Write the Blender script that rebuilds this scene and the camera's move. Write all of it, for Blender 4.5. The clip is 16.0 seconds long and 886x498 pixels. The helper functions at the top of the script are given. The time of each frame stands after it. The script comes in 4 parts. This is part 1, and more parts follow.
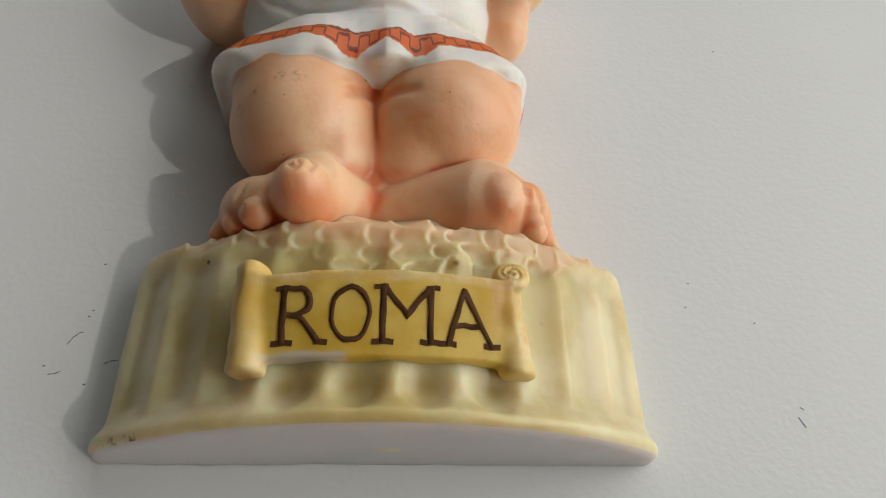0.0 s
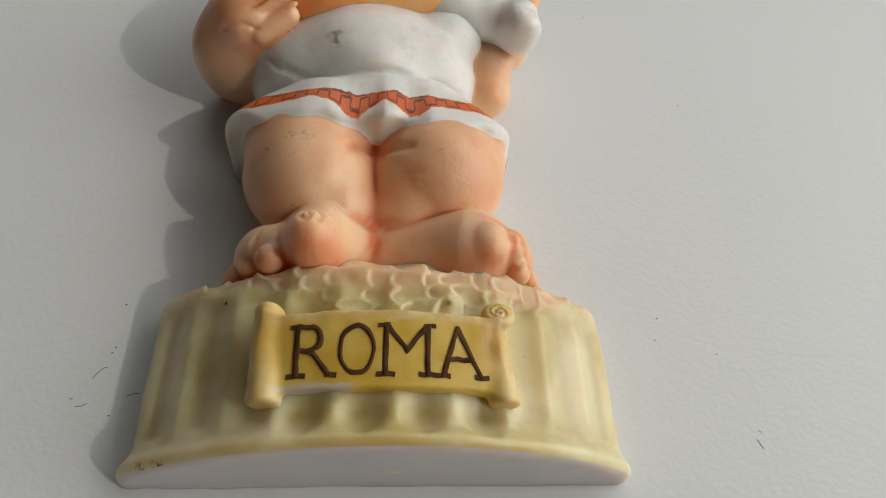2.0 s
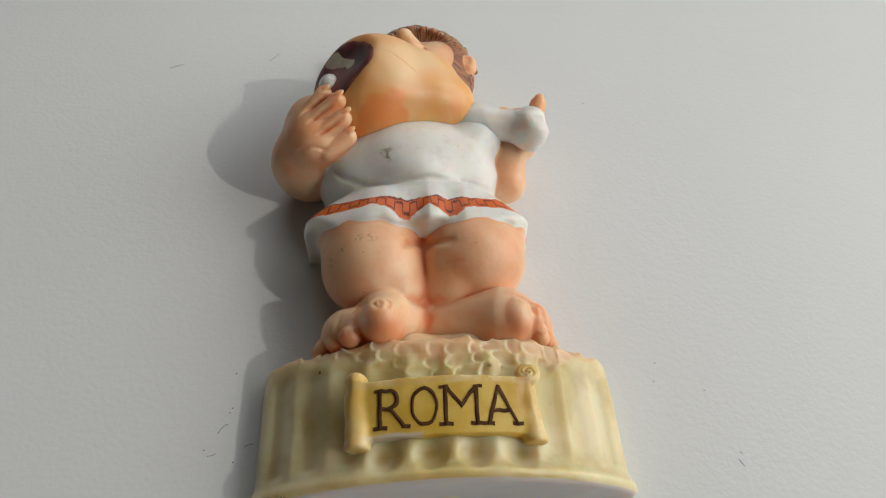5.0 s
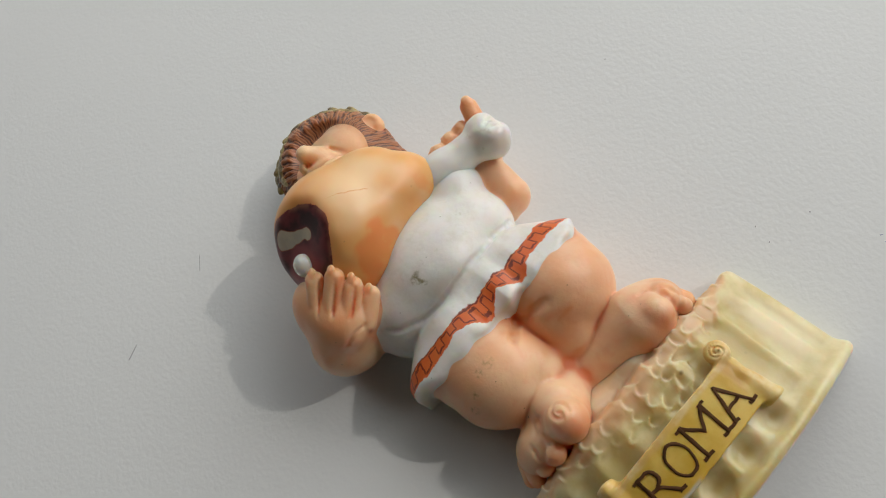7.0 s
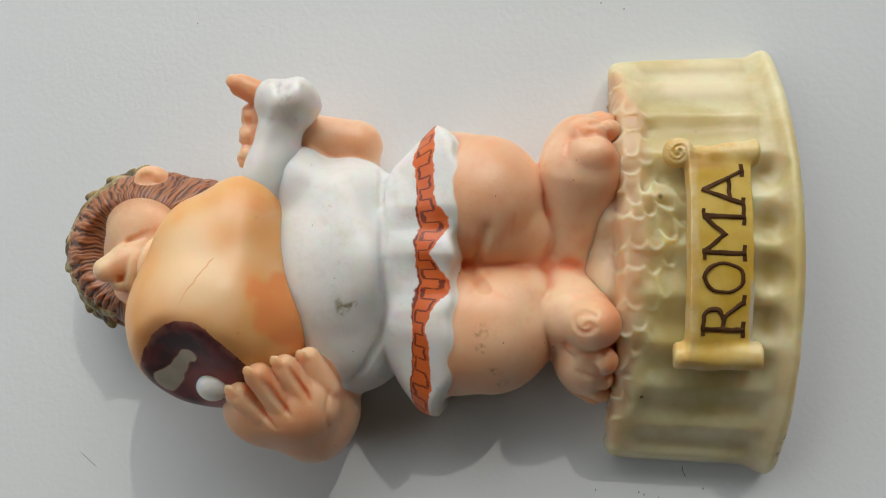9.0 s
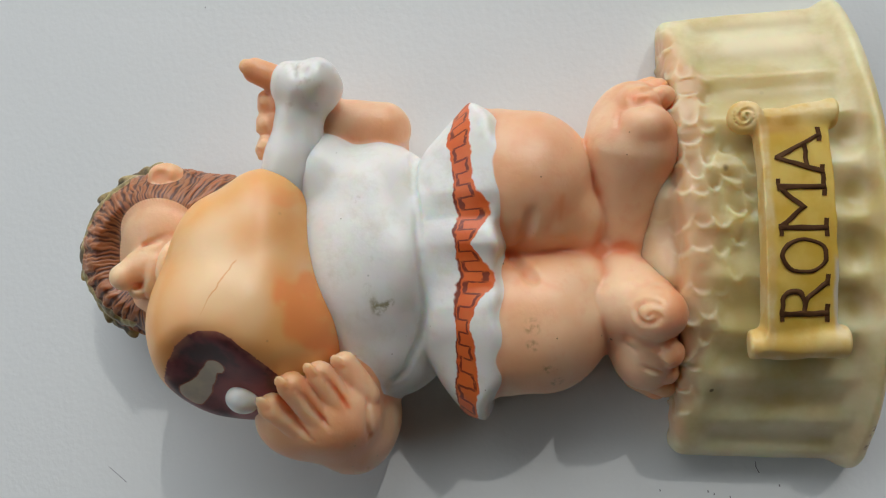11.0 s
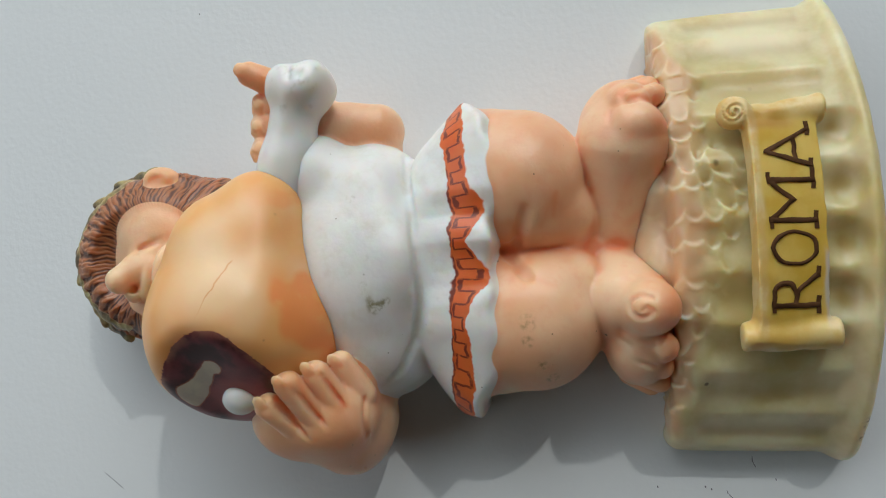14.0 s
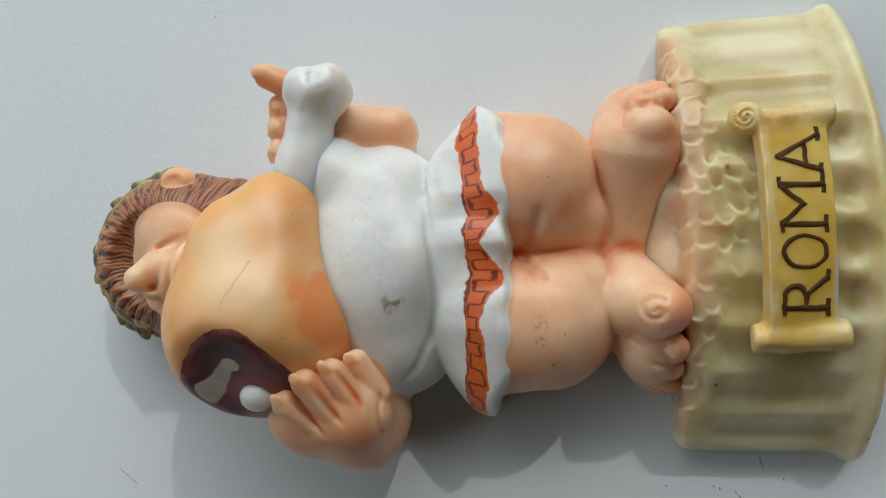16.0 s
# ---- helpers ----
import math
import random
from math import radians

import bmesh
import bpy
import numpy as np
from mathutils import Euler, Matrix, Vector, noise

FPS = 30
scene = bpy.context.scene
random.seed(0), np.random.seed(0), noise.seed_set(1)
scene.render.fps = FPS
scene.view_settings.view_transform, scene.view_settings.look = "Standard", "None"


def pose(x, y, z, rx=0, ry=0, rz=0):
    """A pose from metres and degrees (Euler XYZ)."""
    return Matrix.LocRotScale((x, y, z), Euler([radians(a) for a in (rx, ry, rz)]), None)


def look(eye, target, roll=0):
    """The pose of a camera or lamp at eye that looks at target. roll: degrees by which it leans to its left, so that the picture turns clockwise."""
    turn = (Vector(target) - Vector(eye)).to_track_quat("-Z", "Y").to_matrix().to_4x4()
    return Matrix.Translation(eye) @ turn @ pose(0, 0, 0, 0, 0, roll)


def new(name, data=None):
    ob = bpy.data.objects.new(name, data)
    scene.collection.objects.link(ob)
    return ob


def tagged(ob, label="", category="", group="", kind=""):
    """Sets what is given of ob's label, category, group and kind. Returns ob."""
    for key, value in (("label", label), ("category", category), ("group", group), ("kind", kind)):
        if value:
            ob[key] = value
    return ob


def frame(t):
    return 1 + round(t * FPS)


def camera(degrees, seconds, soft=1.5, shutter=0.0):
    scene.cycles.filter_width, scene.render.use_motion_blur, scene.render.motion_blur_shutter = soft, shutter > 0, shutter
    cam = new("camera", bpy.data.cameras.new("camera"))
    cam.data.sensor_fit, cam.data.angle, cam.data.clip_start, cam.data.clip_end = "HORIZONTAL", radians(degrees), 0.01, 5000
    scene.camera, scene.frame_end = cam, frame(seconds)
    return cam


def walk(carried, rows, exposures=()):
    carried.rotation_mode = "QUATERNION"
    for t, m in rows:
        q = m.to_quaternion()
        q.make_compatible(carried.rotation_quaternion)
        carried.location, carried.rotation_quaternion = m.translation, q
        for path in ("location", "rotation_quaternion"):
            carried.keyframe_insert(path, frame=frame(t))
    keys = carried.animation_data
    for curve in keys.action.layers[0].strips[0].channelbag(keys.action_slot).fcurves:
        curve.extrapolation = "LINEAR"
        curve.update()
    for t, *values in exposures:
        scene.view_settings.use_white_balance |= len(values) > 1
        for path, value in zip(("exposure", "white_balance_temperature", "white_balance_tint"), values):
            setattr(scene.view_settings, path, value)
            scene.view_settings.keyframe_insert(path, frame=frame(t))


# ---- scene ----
FOV = 68.06
ROWS = [
    (0, -0.00119, -0.02963, 0.09600, 29.92, -5.53, -0.99),
    (0.5, -0.00181, -0.03020, 0.09923, 30.29, -6.18, -1.58),
    (1, -0.00303, -0.03184, 0.10292, 31.24, -6.61, -1.84),
    (1.5, -0.00238, -0.03192, 0.10348, 31.86, -6.27, -1.76),
    (2, -0.00402, -0.03361, 0.10635, 32.62, -6.70, -1.98),
    (2.5, -0.00426, -0.03442, 0.11085, 33.48, -5.86, -2.21),
    (3, -0.00614, -0.03706, 0.11809, 35.11, -5.46, -2.78),
    (3.5, -0.00803, -0.03909, 0.12540, 36.12, -5.11, -3.33),
    (4, -0.00871, -0.04229, 0.13000, 36.75, -4.66, -2.84),
    (6.3, -0.01519, -0.02563, 0.14462, 29.85, 1.58, -13.27),
    (6.5, -0.01415, -0.01663, 0.14402, 28.46, 4.91, -21.82),
    (6.6, -0.01752, -0.00758, 0.14630, 26.99, 5.06, -27.58),
    (7, -0.02005, 0.00916, 0.15265, 21.12, 12.56, -47.00),
    (7.5, -0.00996, 0.01770, 0.15337, 11.26, 18.55, -75.86),
    (8, -0.01425, 0.02933, 0.14492, 4.42, 16.29, -89.62),
    (8.5, -0.01946, 0.04178, 0.13046, 7.48, 10.35, -88.28),
    (9, -0.00925, 0.03234, 0.13123, 4.59, 8.15, -88.53),
    (9.5, -0.00530, 0.03828, 0.13075, 2.95, 10.27, -87.46),
    (10, -0.00733, 0.03750, 0.12680, 2.76, 9.94, -89.60),
    (12.5, -0.00762, 0.03704, 0.12071, 2.86, 10.31, -91.84),
    (13, -0.00879, 0.03799, 0.12113, 3.04, 10.13, -92.25),
    (13.5, -0.00904, 0.03793, 0.12080, 3.24, 9.82, -92.38),
    (14, -0.00949, 0.03693, 0.12260, 3.53, 9.75, -91.98),
    (14.5, -0.00783, 0.03707, 0.12335, 3.69, 9.39, -91.55),
    (15, -0.00795, 0.03804, 0.12377, 3.58, 9.32, -91.41),
    (15.5, -0.00838, 0.03780, 0.12531, 3.14, 9.76, -91.52),
    (16, -0.00939, 0.03875, 0.12459, 3.60, 9.83, -91.58),
]
EXPOSURES = ((0.0, -0.10, 7100, 11), (1.0, -0.02, 7100, 11), (1.5, -0.12, 7100, 11), (2.0, -0.12, 7100, 11), (2.5, -0.03, 7100, 11), (3.0, -0.05, 7100, 11), (4.0, -0.08, 7050, 11), (6.5, -0.02, 7050, 11), (7.5, -0.2, 6950, 11), (8.0, -0.3, 7100, 11), (8.5, -0.27, 7150, 11), (9.0, 0.0, 6800, 10), (10.0, -0.06, 6650, 9.5), (12.5, -0.06, 6500, 9), (14.0, -0.06, 6400, 7), (16.0, -0.05, 6350, 6.5))
cam = camera(FOV, 16.0, 1.15)
walk(cam, [(t, pose(*p)) for t, *p in ROWS], EXPOSURES)

# ---- light ----
world = bpy.data.worlds.new("sky")
scene.world = world
world.use_nodes = True
wn = world.node_tree.nodes
sky = wn.new("ShaderNodeTexSky")
sky.sky_type, sky.sun_disc = "NISHITA", False
sky.sun_elevation, sky.sun_rotation = radians(39), radians(117)
world.node_tree.links.new(sky.outputs[0], wn["Background"].inputs[0])
wn["Background"].inputs[1].default_value = 0.10

sun = new("sun", bpy.data.lights.new("sun", "SUN"))
sun.data.energy, sun.data.angle, sun.data.color = 0.54, radians(0.8), (1.0, 0.985, 0.94)
sun.matrix_world = look((0.692, -0.353, 0.629), (0, 0, 0))

daylight = new("window_light", bpy.data.lights.new("window_light", "AREA"))
daylight.data.shape, daylight.data.size, daylight.data.size_y = "RECTANGLE", 0.9, 0.9
daylight.data.energy, daylight.data.color = 7.3, (0.98, 1.0, 0.99)
daylight.matrix_world = look((0.92, 0.22, 0.58), (0, 0.0, 0.05))

# soft fill lamp added from the head end; its window is assumed
soft_fill = new("north_fill", bpy.data.lights.new("north_fill", "AREA"))
soft_fill.data.shape, soft_fill.data.size, soft_fill.data.size_y = "RECTANGLE", 1.3, 0.8
soft_fill.data.energy, soft_fill.data.color = 3.2, (0.98, 1.0, 0.99)
soft_fill.matrix_world = look((0.24, 0.90, 0.80), (0, 0.1, 0.0))

# ---- materials ----
def material(name, color, rough=0.5, subsurface=0.0, coat=0.0, depth=3.6, coat_rough=0.3):
    """depth: how far light seeps into a translucent cast, in mm."""
    m = bpy.data.materials.new(name)
    m.use_nodes = True
    b = m.node_tree.nodes["Principled BSDF"]
    b.inputs["Base Color"].default_value = (*color, 1)
    b.inputs["Roughness"].default_value = rough
    b.inputs["Subsurface Weight"].default_value = subsurface
    b.inputs["Subsurface Radius"].default_value = (1.0, 0.62, 0.42)
    b.inputs["Subsurface Scale"].default_value = depth / 1000
    b.inputs["Coat Weight"].default_value = coat
    b.inputs["Coat Roughness"].default_value = coat_rough
    return m


class Nodes:
    """Wires one material."""

    def __init__(self, m):
        self.t = m.node_tree
        self.bsdf = self.t.nodes["Principled BSDF"]
        self.pos = self.make("ShaderNodeTexCoord").outputs["Object"]

    def make(self, kind, operation="", name=""):
        n = self.t.nodes.new(kind)
        if operation:
            n.operation = operation
        if name:
            n.attribute_name = name
        return n

    def link(self, a, b):
        self.t.links.new(a, b)

    def put(self, socket, v):
        if isinstance(v, bpy.types.NodeSocket):
            self.link(v, socket)
        else:
            socket.default_value = v if not isinstance(v, tuple) or len(v) != 3 or socket.type != "RGBA" else (*v, 1)

    def math(self, op, a, b=0.0, c=0.0):
        n = self.make("ShaderNodeMath", operation=op)
        for s, v in zip(n.inputs, (a, b, c)):
            self.put(s, v)
        return n.outputs[0]

    def attr(self, name):
        return self.make("ShaderNodeAttribute", name=name).outputs["Fac"]

    def step(self, v, lo, hi):
        n = self.make("ShaderNodeMapRange")
        n.interpolation_type = "SMOOTHSTEP"
        self.put(n.inputs[0], v)
        self.put(n.inputs[1], lo)
        self.put(n.inputs[2], hi)
        return n.outputs[0]

    def mix(self, f, a, b):
        n = self.make("ShaderNodeMix")
        n.data_type = "RGBA"
        self.put(n.inputs[0], f)
        self.put(n.inputs[6], a)
        self.put(n.inputs[7], b)
        return n.outputs[2]

    def noise(self, scale, detail=3.0, rough=0.55, stretch=None, shift=0.0):
        """Noise over the thing; scale in lumps a metre."""
        n = self.make("ShaderNodeTexNoise")
        n.inputs["Scale"].default_value, n.inputs["Detail"].default_value, n.inputs["Roughness"].default_value = scale, detail, rough
        p = self.pos
        if stretch or shift:
            mp = self.make("ShaderNodeMapping")
            mp.inputs["Scale"].default_value = stretch or (1, 1, 1)
            mp.inputs["Location"].default_value = (shift, shift, shift)
            self.link(p, mp.inputs[0])
            p = mp.outputs[0]
        self.link(p, n.inputs[0])
        return n.outputs["Fac"]

    def near(self, x, y, z, r):
        """1 within r mm of a spot, fading out."""
        n = self.make("ShaderNodeVectorMath", operation="DISTANCE")
        self.link(self.pos, n.inputs[0])
        n.inputs[1].default_value = (x / 1000, y / 1000, z / 1000)
        return self.step(n.outputs["Value"], r / 1000, 0.35 * r / 1000)

    def bump(self, h, strength, dist=0.001):
        n = self.make("ShaderNodeBump")
        n.inputs["Strength"].default_value, n.inputs["Distance"].default_value = strength, dist
        self.link(h, n.inputs["Height"])
        self.link(n.outputs[0], self.bsdf.inputs["Normal"])

    def color(self, c):
        self.link(c, self.bsdf.inputs["Base Color"])

    def specks(self, c, size, keep, dark=(0.09, 0.06, 0.03), shift=0.0):
        """Fine dark dirt specks: size in specks a metre, keep near 1 is few."""
        n = self.make("ShaderNodeTexVoronoi")
        n.inputs["Scale"].default_value = size
        mp = self.make("ShaderNodeMapping")
        mp.inputs["Location"].default_value = (shift, shift, 0)
        self.link(self.pos, mp.inputs[0])
        self.link(mp.outputs[0], n.inputs[0])
        pick = self.step(self.make_channel(n.outputs["Color"]), keep, keep + 0.02)
        dot = self.step(n.outputs["Distance"], 0.11, 0.05)
        return self.mix(self.math("MULTIPLY", self.math("MULTIPLY", pick, dot), 0.8), c, dark)

    def make_channel(self, col):
        n = self.make("ShaderNodeSeparateColor")
        self.link(col, n.inputs[0])
        return n.outputs[0]


def table_white():
    m = material("white_laminate", (0.80, 0.81, 0.81), 0.5)
    n = Nodes(m)
    n.color(n.mix(n.noise(9, 3), (0.735, 0.765, 0.775), (0.80, 0.83, 0.835)))
    peel = n.noise(900, 2.0, 0.5)
    n.bump(n.math("ADD", peel, n.math("MULTIPLY", n.noise(330, 2.0), 0.8)), 0.11, 0.0005)
    return m


def wall_paint():
    m = material("wall_paint", (0.78, 0.77, 0.74), 0.9)
    n = Nodes(m)
    n.color(n.mix(n.noise(3, 4), (0.25, 0.24, 0.22), (0.30, 0.29, 0.27)))
    n.bump(n.noise(160, 3), 0.15)
    return m


def wood_floor():
    m = material("wood_floor", (0.3, 0.2, 0.12), 0.5)
    n = Nodes(m)
    n.color(n.mix(n.noise(8, 5, 0.6, (1, 12, 1)), (0.24, 0.15, 0.08), (0.38, 0.26, 0.16)))
    return m


STAIN = ((-7.9, 66.3, 24.2, 1.2), (-8.9, 66.0, 24.2, 1.0), (-9.8, 65.7, 24.0, 1.0), (-10.6, 65.3, 23.8, 1.2), (-11.3, 64.9, 23.6, 1.5), (-11.0, 63.9, 23.7, 1.1), (-10.4, 63.0, 23.8, 1.0), (6.2, 68.5, 23.5, 1.2), (5.8, 63.8, 24.0, 1.1), (5.0, 60.8, 24.0, 0.9), (-3.6, 65.5, 26.0, 1.3), (10.2, 68.8, 23.0, 1.3))


def figure_paint():
    """Hand-painted resin: skin, white cloth, hair, leaves and the hem's band."""
    m = material("painted_resin", (0.8, 0.5, 0.37), 0.5, 0.85, 0.18)
    n = Nodes(m)
    pale = n.noise(55, 3)
    skin = n.mix(n.step(pale, 0.35, 0.68), (0.83, 0.425, 0.215), (0.895, 0.61, 0.395))
    skin = n.mix(n.math("MULTIPLY", n.attr("fair"), 0.65), skin, (0.90, 0.64, 0.40))
    # red wash in the creases, with the hand's shade put into the colour too
    skin = n.mix(n.math("MULTIPLY", n.attr("wash_shade"), 0.9), skin, (0.78, 0.215, 0.075))
    skin = n.mix(n.math("MULTIPLY", n.step(n.noise(430, 4, 0.6, None, 8.0), 0.48, 0.72), 0.28), skin, (0.82, 0.36, 0.19))
    skin = n.specks(skin, 300, 0.93)
    skin = n.specks(skin, 620, 0.95, (0.22, 0.09, 0.04), 1.7)
    cloth = n.mix(n.noise(70, 4), (0.76, 0.75, 0.72), (0.84, 0.835, 0.815))
    cloth = n.mix(n.math("MULTIPLY", n.step(n.noise(210, 5, 0.65, None, 9.0), 0.46, 0.74), 0.45), cloth, (0.62, 0.58, 0.49))
    patch = n.step(n.noise(800, 4, 0.6, None, 0.3), 0.40, 0.62)
    for spot in STAIN:
        cloth = n.mix(n.math("MULTIPLY", n.math("MULTIPLY", patch, n.near(*spot)), 0.7), cloth, (0.21, 0.17, 0.05))
    cloth = n.specks(cloth, 330, 0.94, (0.10, 0.09, 0.06), 3.1)
    cloth = n.specks(cloth, 700, 0.955, (0.20, 0.17, 0.10), 5.3)
    for spot in ((-10.2, 55.3, 22.6, 0.9), (5.6, 63.5, 24.4, 0.7), (4.6, 64.3, 24.4, 0.5), (-22.1, 67.2, 17.0, 0.8), (-5.8, 55.6, 24.0, 0.5)):
        cloth = n.mix(n.near(*spot), cloth, (0.10, 0.09, 0.06))
    for spot in ((13.5, 41.4, 23.1, 0.45), (-18.6, 35.9, 22.1, 0.5), (-3.6, 41.1, 12.6, 0.8), (-36, 70.5, 17, 0.8), (17.9, 64.5, 13.5, 0.4), (-4.6, 46.0, 18.0, 0.4)):
        skin = n.mix(n.near(*spot), skin, (0.10, 0.05, 0.03))
    for spot in ((-23.4, 37.9, 18.5, 1.5), (-14.3, 41.4, 23.0, 1.7), (-17.2, 41.5, 22.6, 1.3), (-20.7, 39.4, 20.5, 1.3)):
        skin = n.mix(n.math("MULTIPLY", n.near(*spot), n.math("MULTIPLY", n.step(n.noise(1100, 4), 0.40, 0.66), 0.75)), skin, (0.42, 0.22, 0.09))
    xyz = n.make("ShaderNodeSeparateXYZ")
    n.link(n.pos, xyz.inputs[0])
    turn = n.math("ARCTAN2", n.math("SUBTRACT", xyz.outputs[1], 0.104), n.math("ADD", xyz.outputs[0], 0.0016))
    comb = n.math("SINE", n.math("MULTIPLY_ADD", turn, 105.0, n.math("MULTIPLY", n.noise(230, 2, 0.5, None, 6.0), 22.0)))
    strand = n.step(n.math("MULTIPLY_ADD", comb, 0.28, n.attr("strand")), 0.10, 0.62)
    hair = n.mix(strand, (0.115, 0.036, 0.015), (0.40, 0.155, 0.062))
    leaf = n.mix(n.step(n.noise(260, 4), 0.38, 0.66), (0.075, 0.052, 0.02), (0.50, 0.41, 0.17))
    c = n.mix(n.step(n.attr("cloth"), 0.42, 0.58), skin, cloth)
    c = n.mix(n.step(n.attr("hair"), 0.42, 0.58), c, hair)
    c = n.mix(n.step(n.attr("leaf"), 0.40, 0.6), c, leaf)
    # the hem's orange band with its dark running key
    v, u = n.attr("band_v"), n.attr("band_u")
    wob = n.math("MULTIPLY", n.math("SUBTRACT", n.noise(420, 2), 0.5), 0.5)
    vv = n.math("ADD", v, wob)
    band = n.math("MULTIPLY", n.step(vv, -0.06, 0.02), n.step(vv, 1.06, 0.98))
    fu = n.math("FRACT", n.math("ADD", u, n.math("MULTIPLY", wob, 0.25)))
    paint = n.mix(n.noise(240, 3), (0.66, 0.105, 0.018), (0.80, 0.20, 0.035))

    def bar(value, centre, half):
        return n.step(n.math("ABSOLUTE", n.math("SUBTRACT", value, centre)), half, half * 0.55)

    upright_a = n.math("MULTIPLY", bar(fu, 0.22, 0.045), bar(vv, 0.5, 0.42))
    upright_b = n.math("MULTIPLY", bar(fu, 0.72, 0.045), bar(vv, 0.5, 0.42))
    top = n.math("MULTIPLY", bar(vv, 0.80, 0.09), bar(fu, 0.47, 0.34))
    low = n.math("MULTIPLY", bar(vv, 0.18, 0.09), n.math("SUBTRACT", 1.0, bar(fu, 0.47, 0.34)))
    rim = n.math("MULTIPLY", bar(vv, 0.99, 0.09), n.step(n.noise(330, 2, 0.5, None, 2.0), 0.45, 0.6))
    line = upright_a
    for s in (upright_b, top, low, rim):
        line = n.math("MAXIMUM", line, s)
    line = n.math("MULTIPLY", line, n.step(n.noise(500, 3, 0.5, None, 5.0), 0.30, 0.42))
    paint = n.mix(n.math("MULTIPLY", line, 0.9), paint, (0.17, 0.020, 0.008))
    c = n.mix(n.math("MULTIPLY", band, n.step(n.attr("cloth"), 0.35, 0.55)), c, paint)
    n.color(c)
    n.link(n.math("ADD", n.math("MULTIPLY", n.noise(120, 3, 0.5, None, 1.0), 0.22), 0.32), n.bsdf.inputs["Roughness"])
    n.bump(n.math("ADD", n.noise(650, 4), n.math("MULTIPLY", n.math("MULTIPLY", comb, n.attr("hair")), 0.5)), 0.23, 0.0005)
    return m


def ham_paint():
    m = material("glazed_ham", (0.8, 0.45, 0.18), 0.42, 0.7, 0.12)
    n = Nodes(m)
    skin = n.mix(n.step(n.noise(60, 4), 0.35, 0.62), (0.87, 0.48, 0.18), (0.86, 0.40, 0.125))
    skin = n.mix(n.math("MULTIPLY", n.attr("pale"), 0.85), skin, (0.89, 0.64, 0.37))
    skin = n.mix(n.math("MULTIPLY", n.attr("glaze"), n.step(n.noise(300, 3, 0.5, None, 4.0), 0.15, 0.5)), skin, (0.88, 0.33, 0.10))
    skin = n.specks(skin, 260, 0.955, (0.30, 0.10, 0.03))
    u, v = n.attr("crack_u"), n.math("ADD", n.attr("crack_v"), n.math("MULTIPLY", n.math("SUBTRACT", n.noise(260, 3), 0.5), 1.6))
    thin = n.step(n.math("ABSOLUTE", v), n.math("MULTIPLY_ADD", u, -0.018, 0.24), 0.04)
    thin = n.math("MULTIPLY", thin, n.math("MULTIPLY", n.step(u, -0.2, 0.4), n.step(u, 10.5, 5.0)))
    skin = n.mix(n.math("MULTIPLY", thin, 0.7), skin, (0.72, 0.29, 0.08))
    flesh = n.mix(n.step(n.noise(170, 4), 0.40, 0.66), (0.05, 0.008, 0.011), (0.22, 0.036, 0.042))
    flesh = n.mix(n.math("MULTIPLY", n.attr("halo"), 0.8), flesh, (0.40, 0.09, 0.095))
    flesh = n.mix(n.math("MULTIPLY", n.attr("edge"), n.step(n.noise(350, 3, 0.5, None, 2.0), 0.35, 0.6)), flesh, (0.40, 0.15, 0.11))
    ragged = n.math("MULTIPLY_ADD", n.math("SUBTRACT", n.noise(900, 3, 0.5, None, 7.0), 0.5), 0.45, n.attr("fat"))
    flesh = n.mix(n.math("MULTIPLY", n.step(ragged, 0.14, 0.40), 0.75), flesh, (0.50, 0.17, 0.085))
    fat = n.mix(n.step(n.noise(380, 3, 0.5, None, 3.0), 0.35, 0.65), (0.72, 0.62, 0.47), (0.62, 0.53, 0.42))
    flesh = n.mix(n.step(ragged, 0.44, 0.62), flesh, fat)
    torn = n.math("MULTIPLY_ADD", n.math("SUBTRACT", n.noise(700, 4, 0.6, None, 6.0), 0.5), 0.5, n.attr("cut"))
    skin = n.mix(n.math("MULTIPLY", n.step(torn, 0.12, 0.42), 0.7), skin, (0.80, 0.30, 0.13))
    c = n.mix(n.step(torn, 0.45, 0.57), skin, flesh)
    n.color(c)
    n.link(n.math("MULTIPLY_ADD", n.attr("cut"), 0.06, 0.38), n.bsdf.inputs["Roughness"])
    n.bump(n.noise(420, 3), 0.10, 0.0004)
    return m


def bone_paint():
    m = material("bone_white", (0.80, 0.79, 0.75), 0.3, 0.85, 0.4, 3.6, 0.14)
    n = Nodes(m)
    c = n.mix(n.noise(90, 4), (0.74, 0.735, 0.70), (0.83, 0.825, 0.80))
    dirt = n.math("MULTIPLY", n.step(n.noise(420, 4), 0.56, 0.72), n.near(25, 77, 24, 9))
    c = n.mix(n.math("MULTIPLY", dirt, 0.3), c, (0.33, 0.28, 0.19))
    n.color(n.specks(c, 420, 0.93))
    n.bump(n.noise(300, 3), 0.1, 0.0004)
    return m


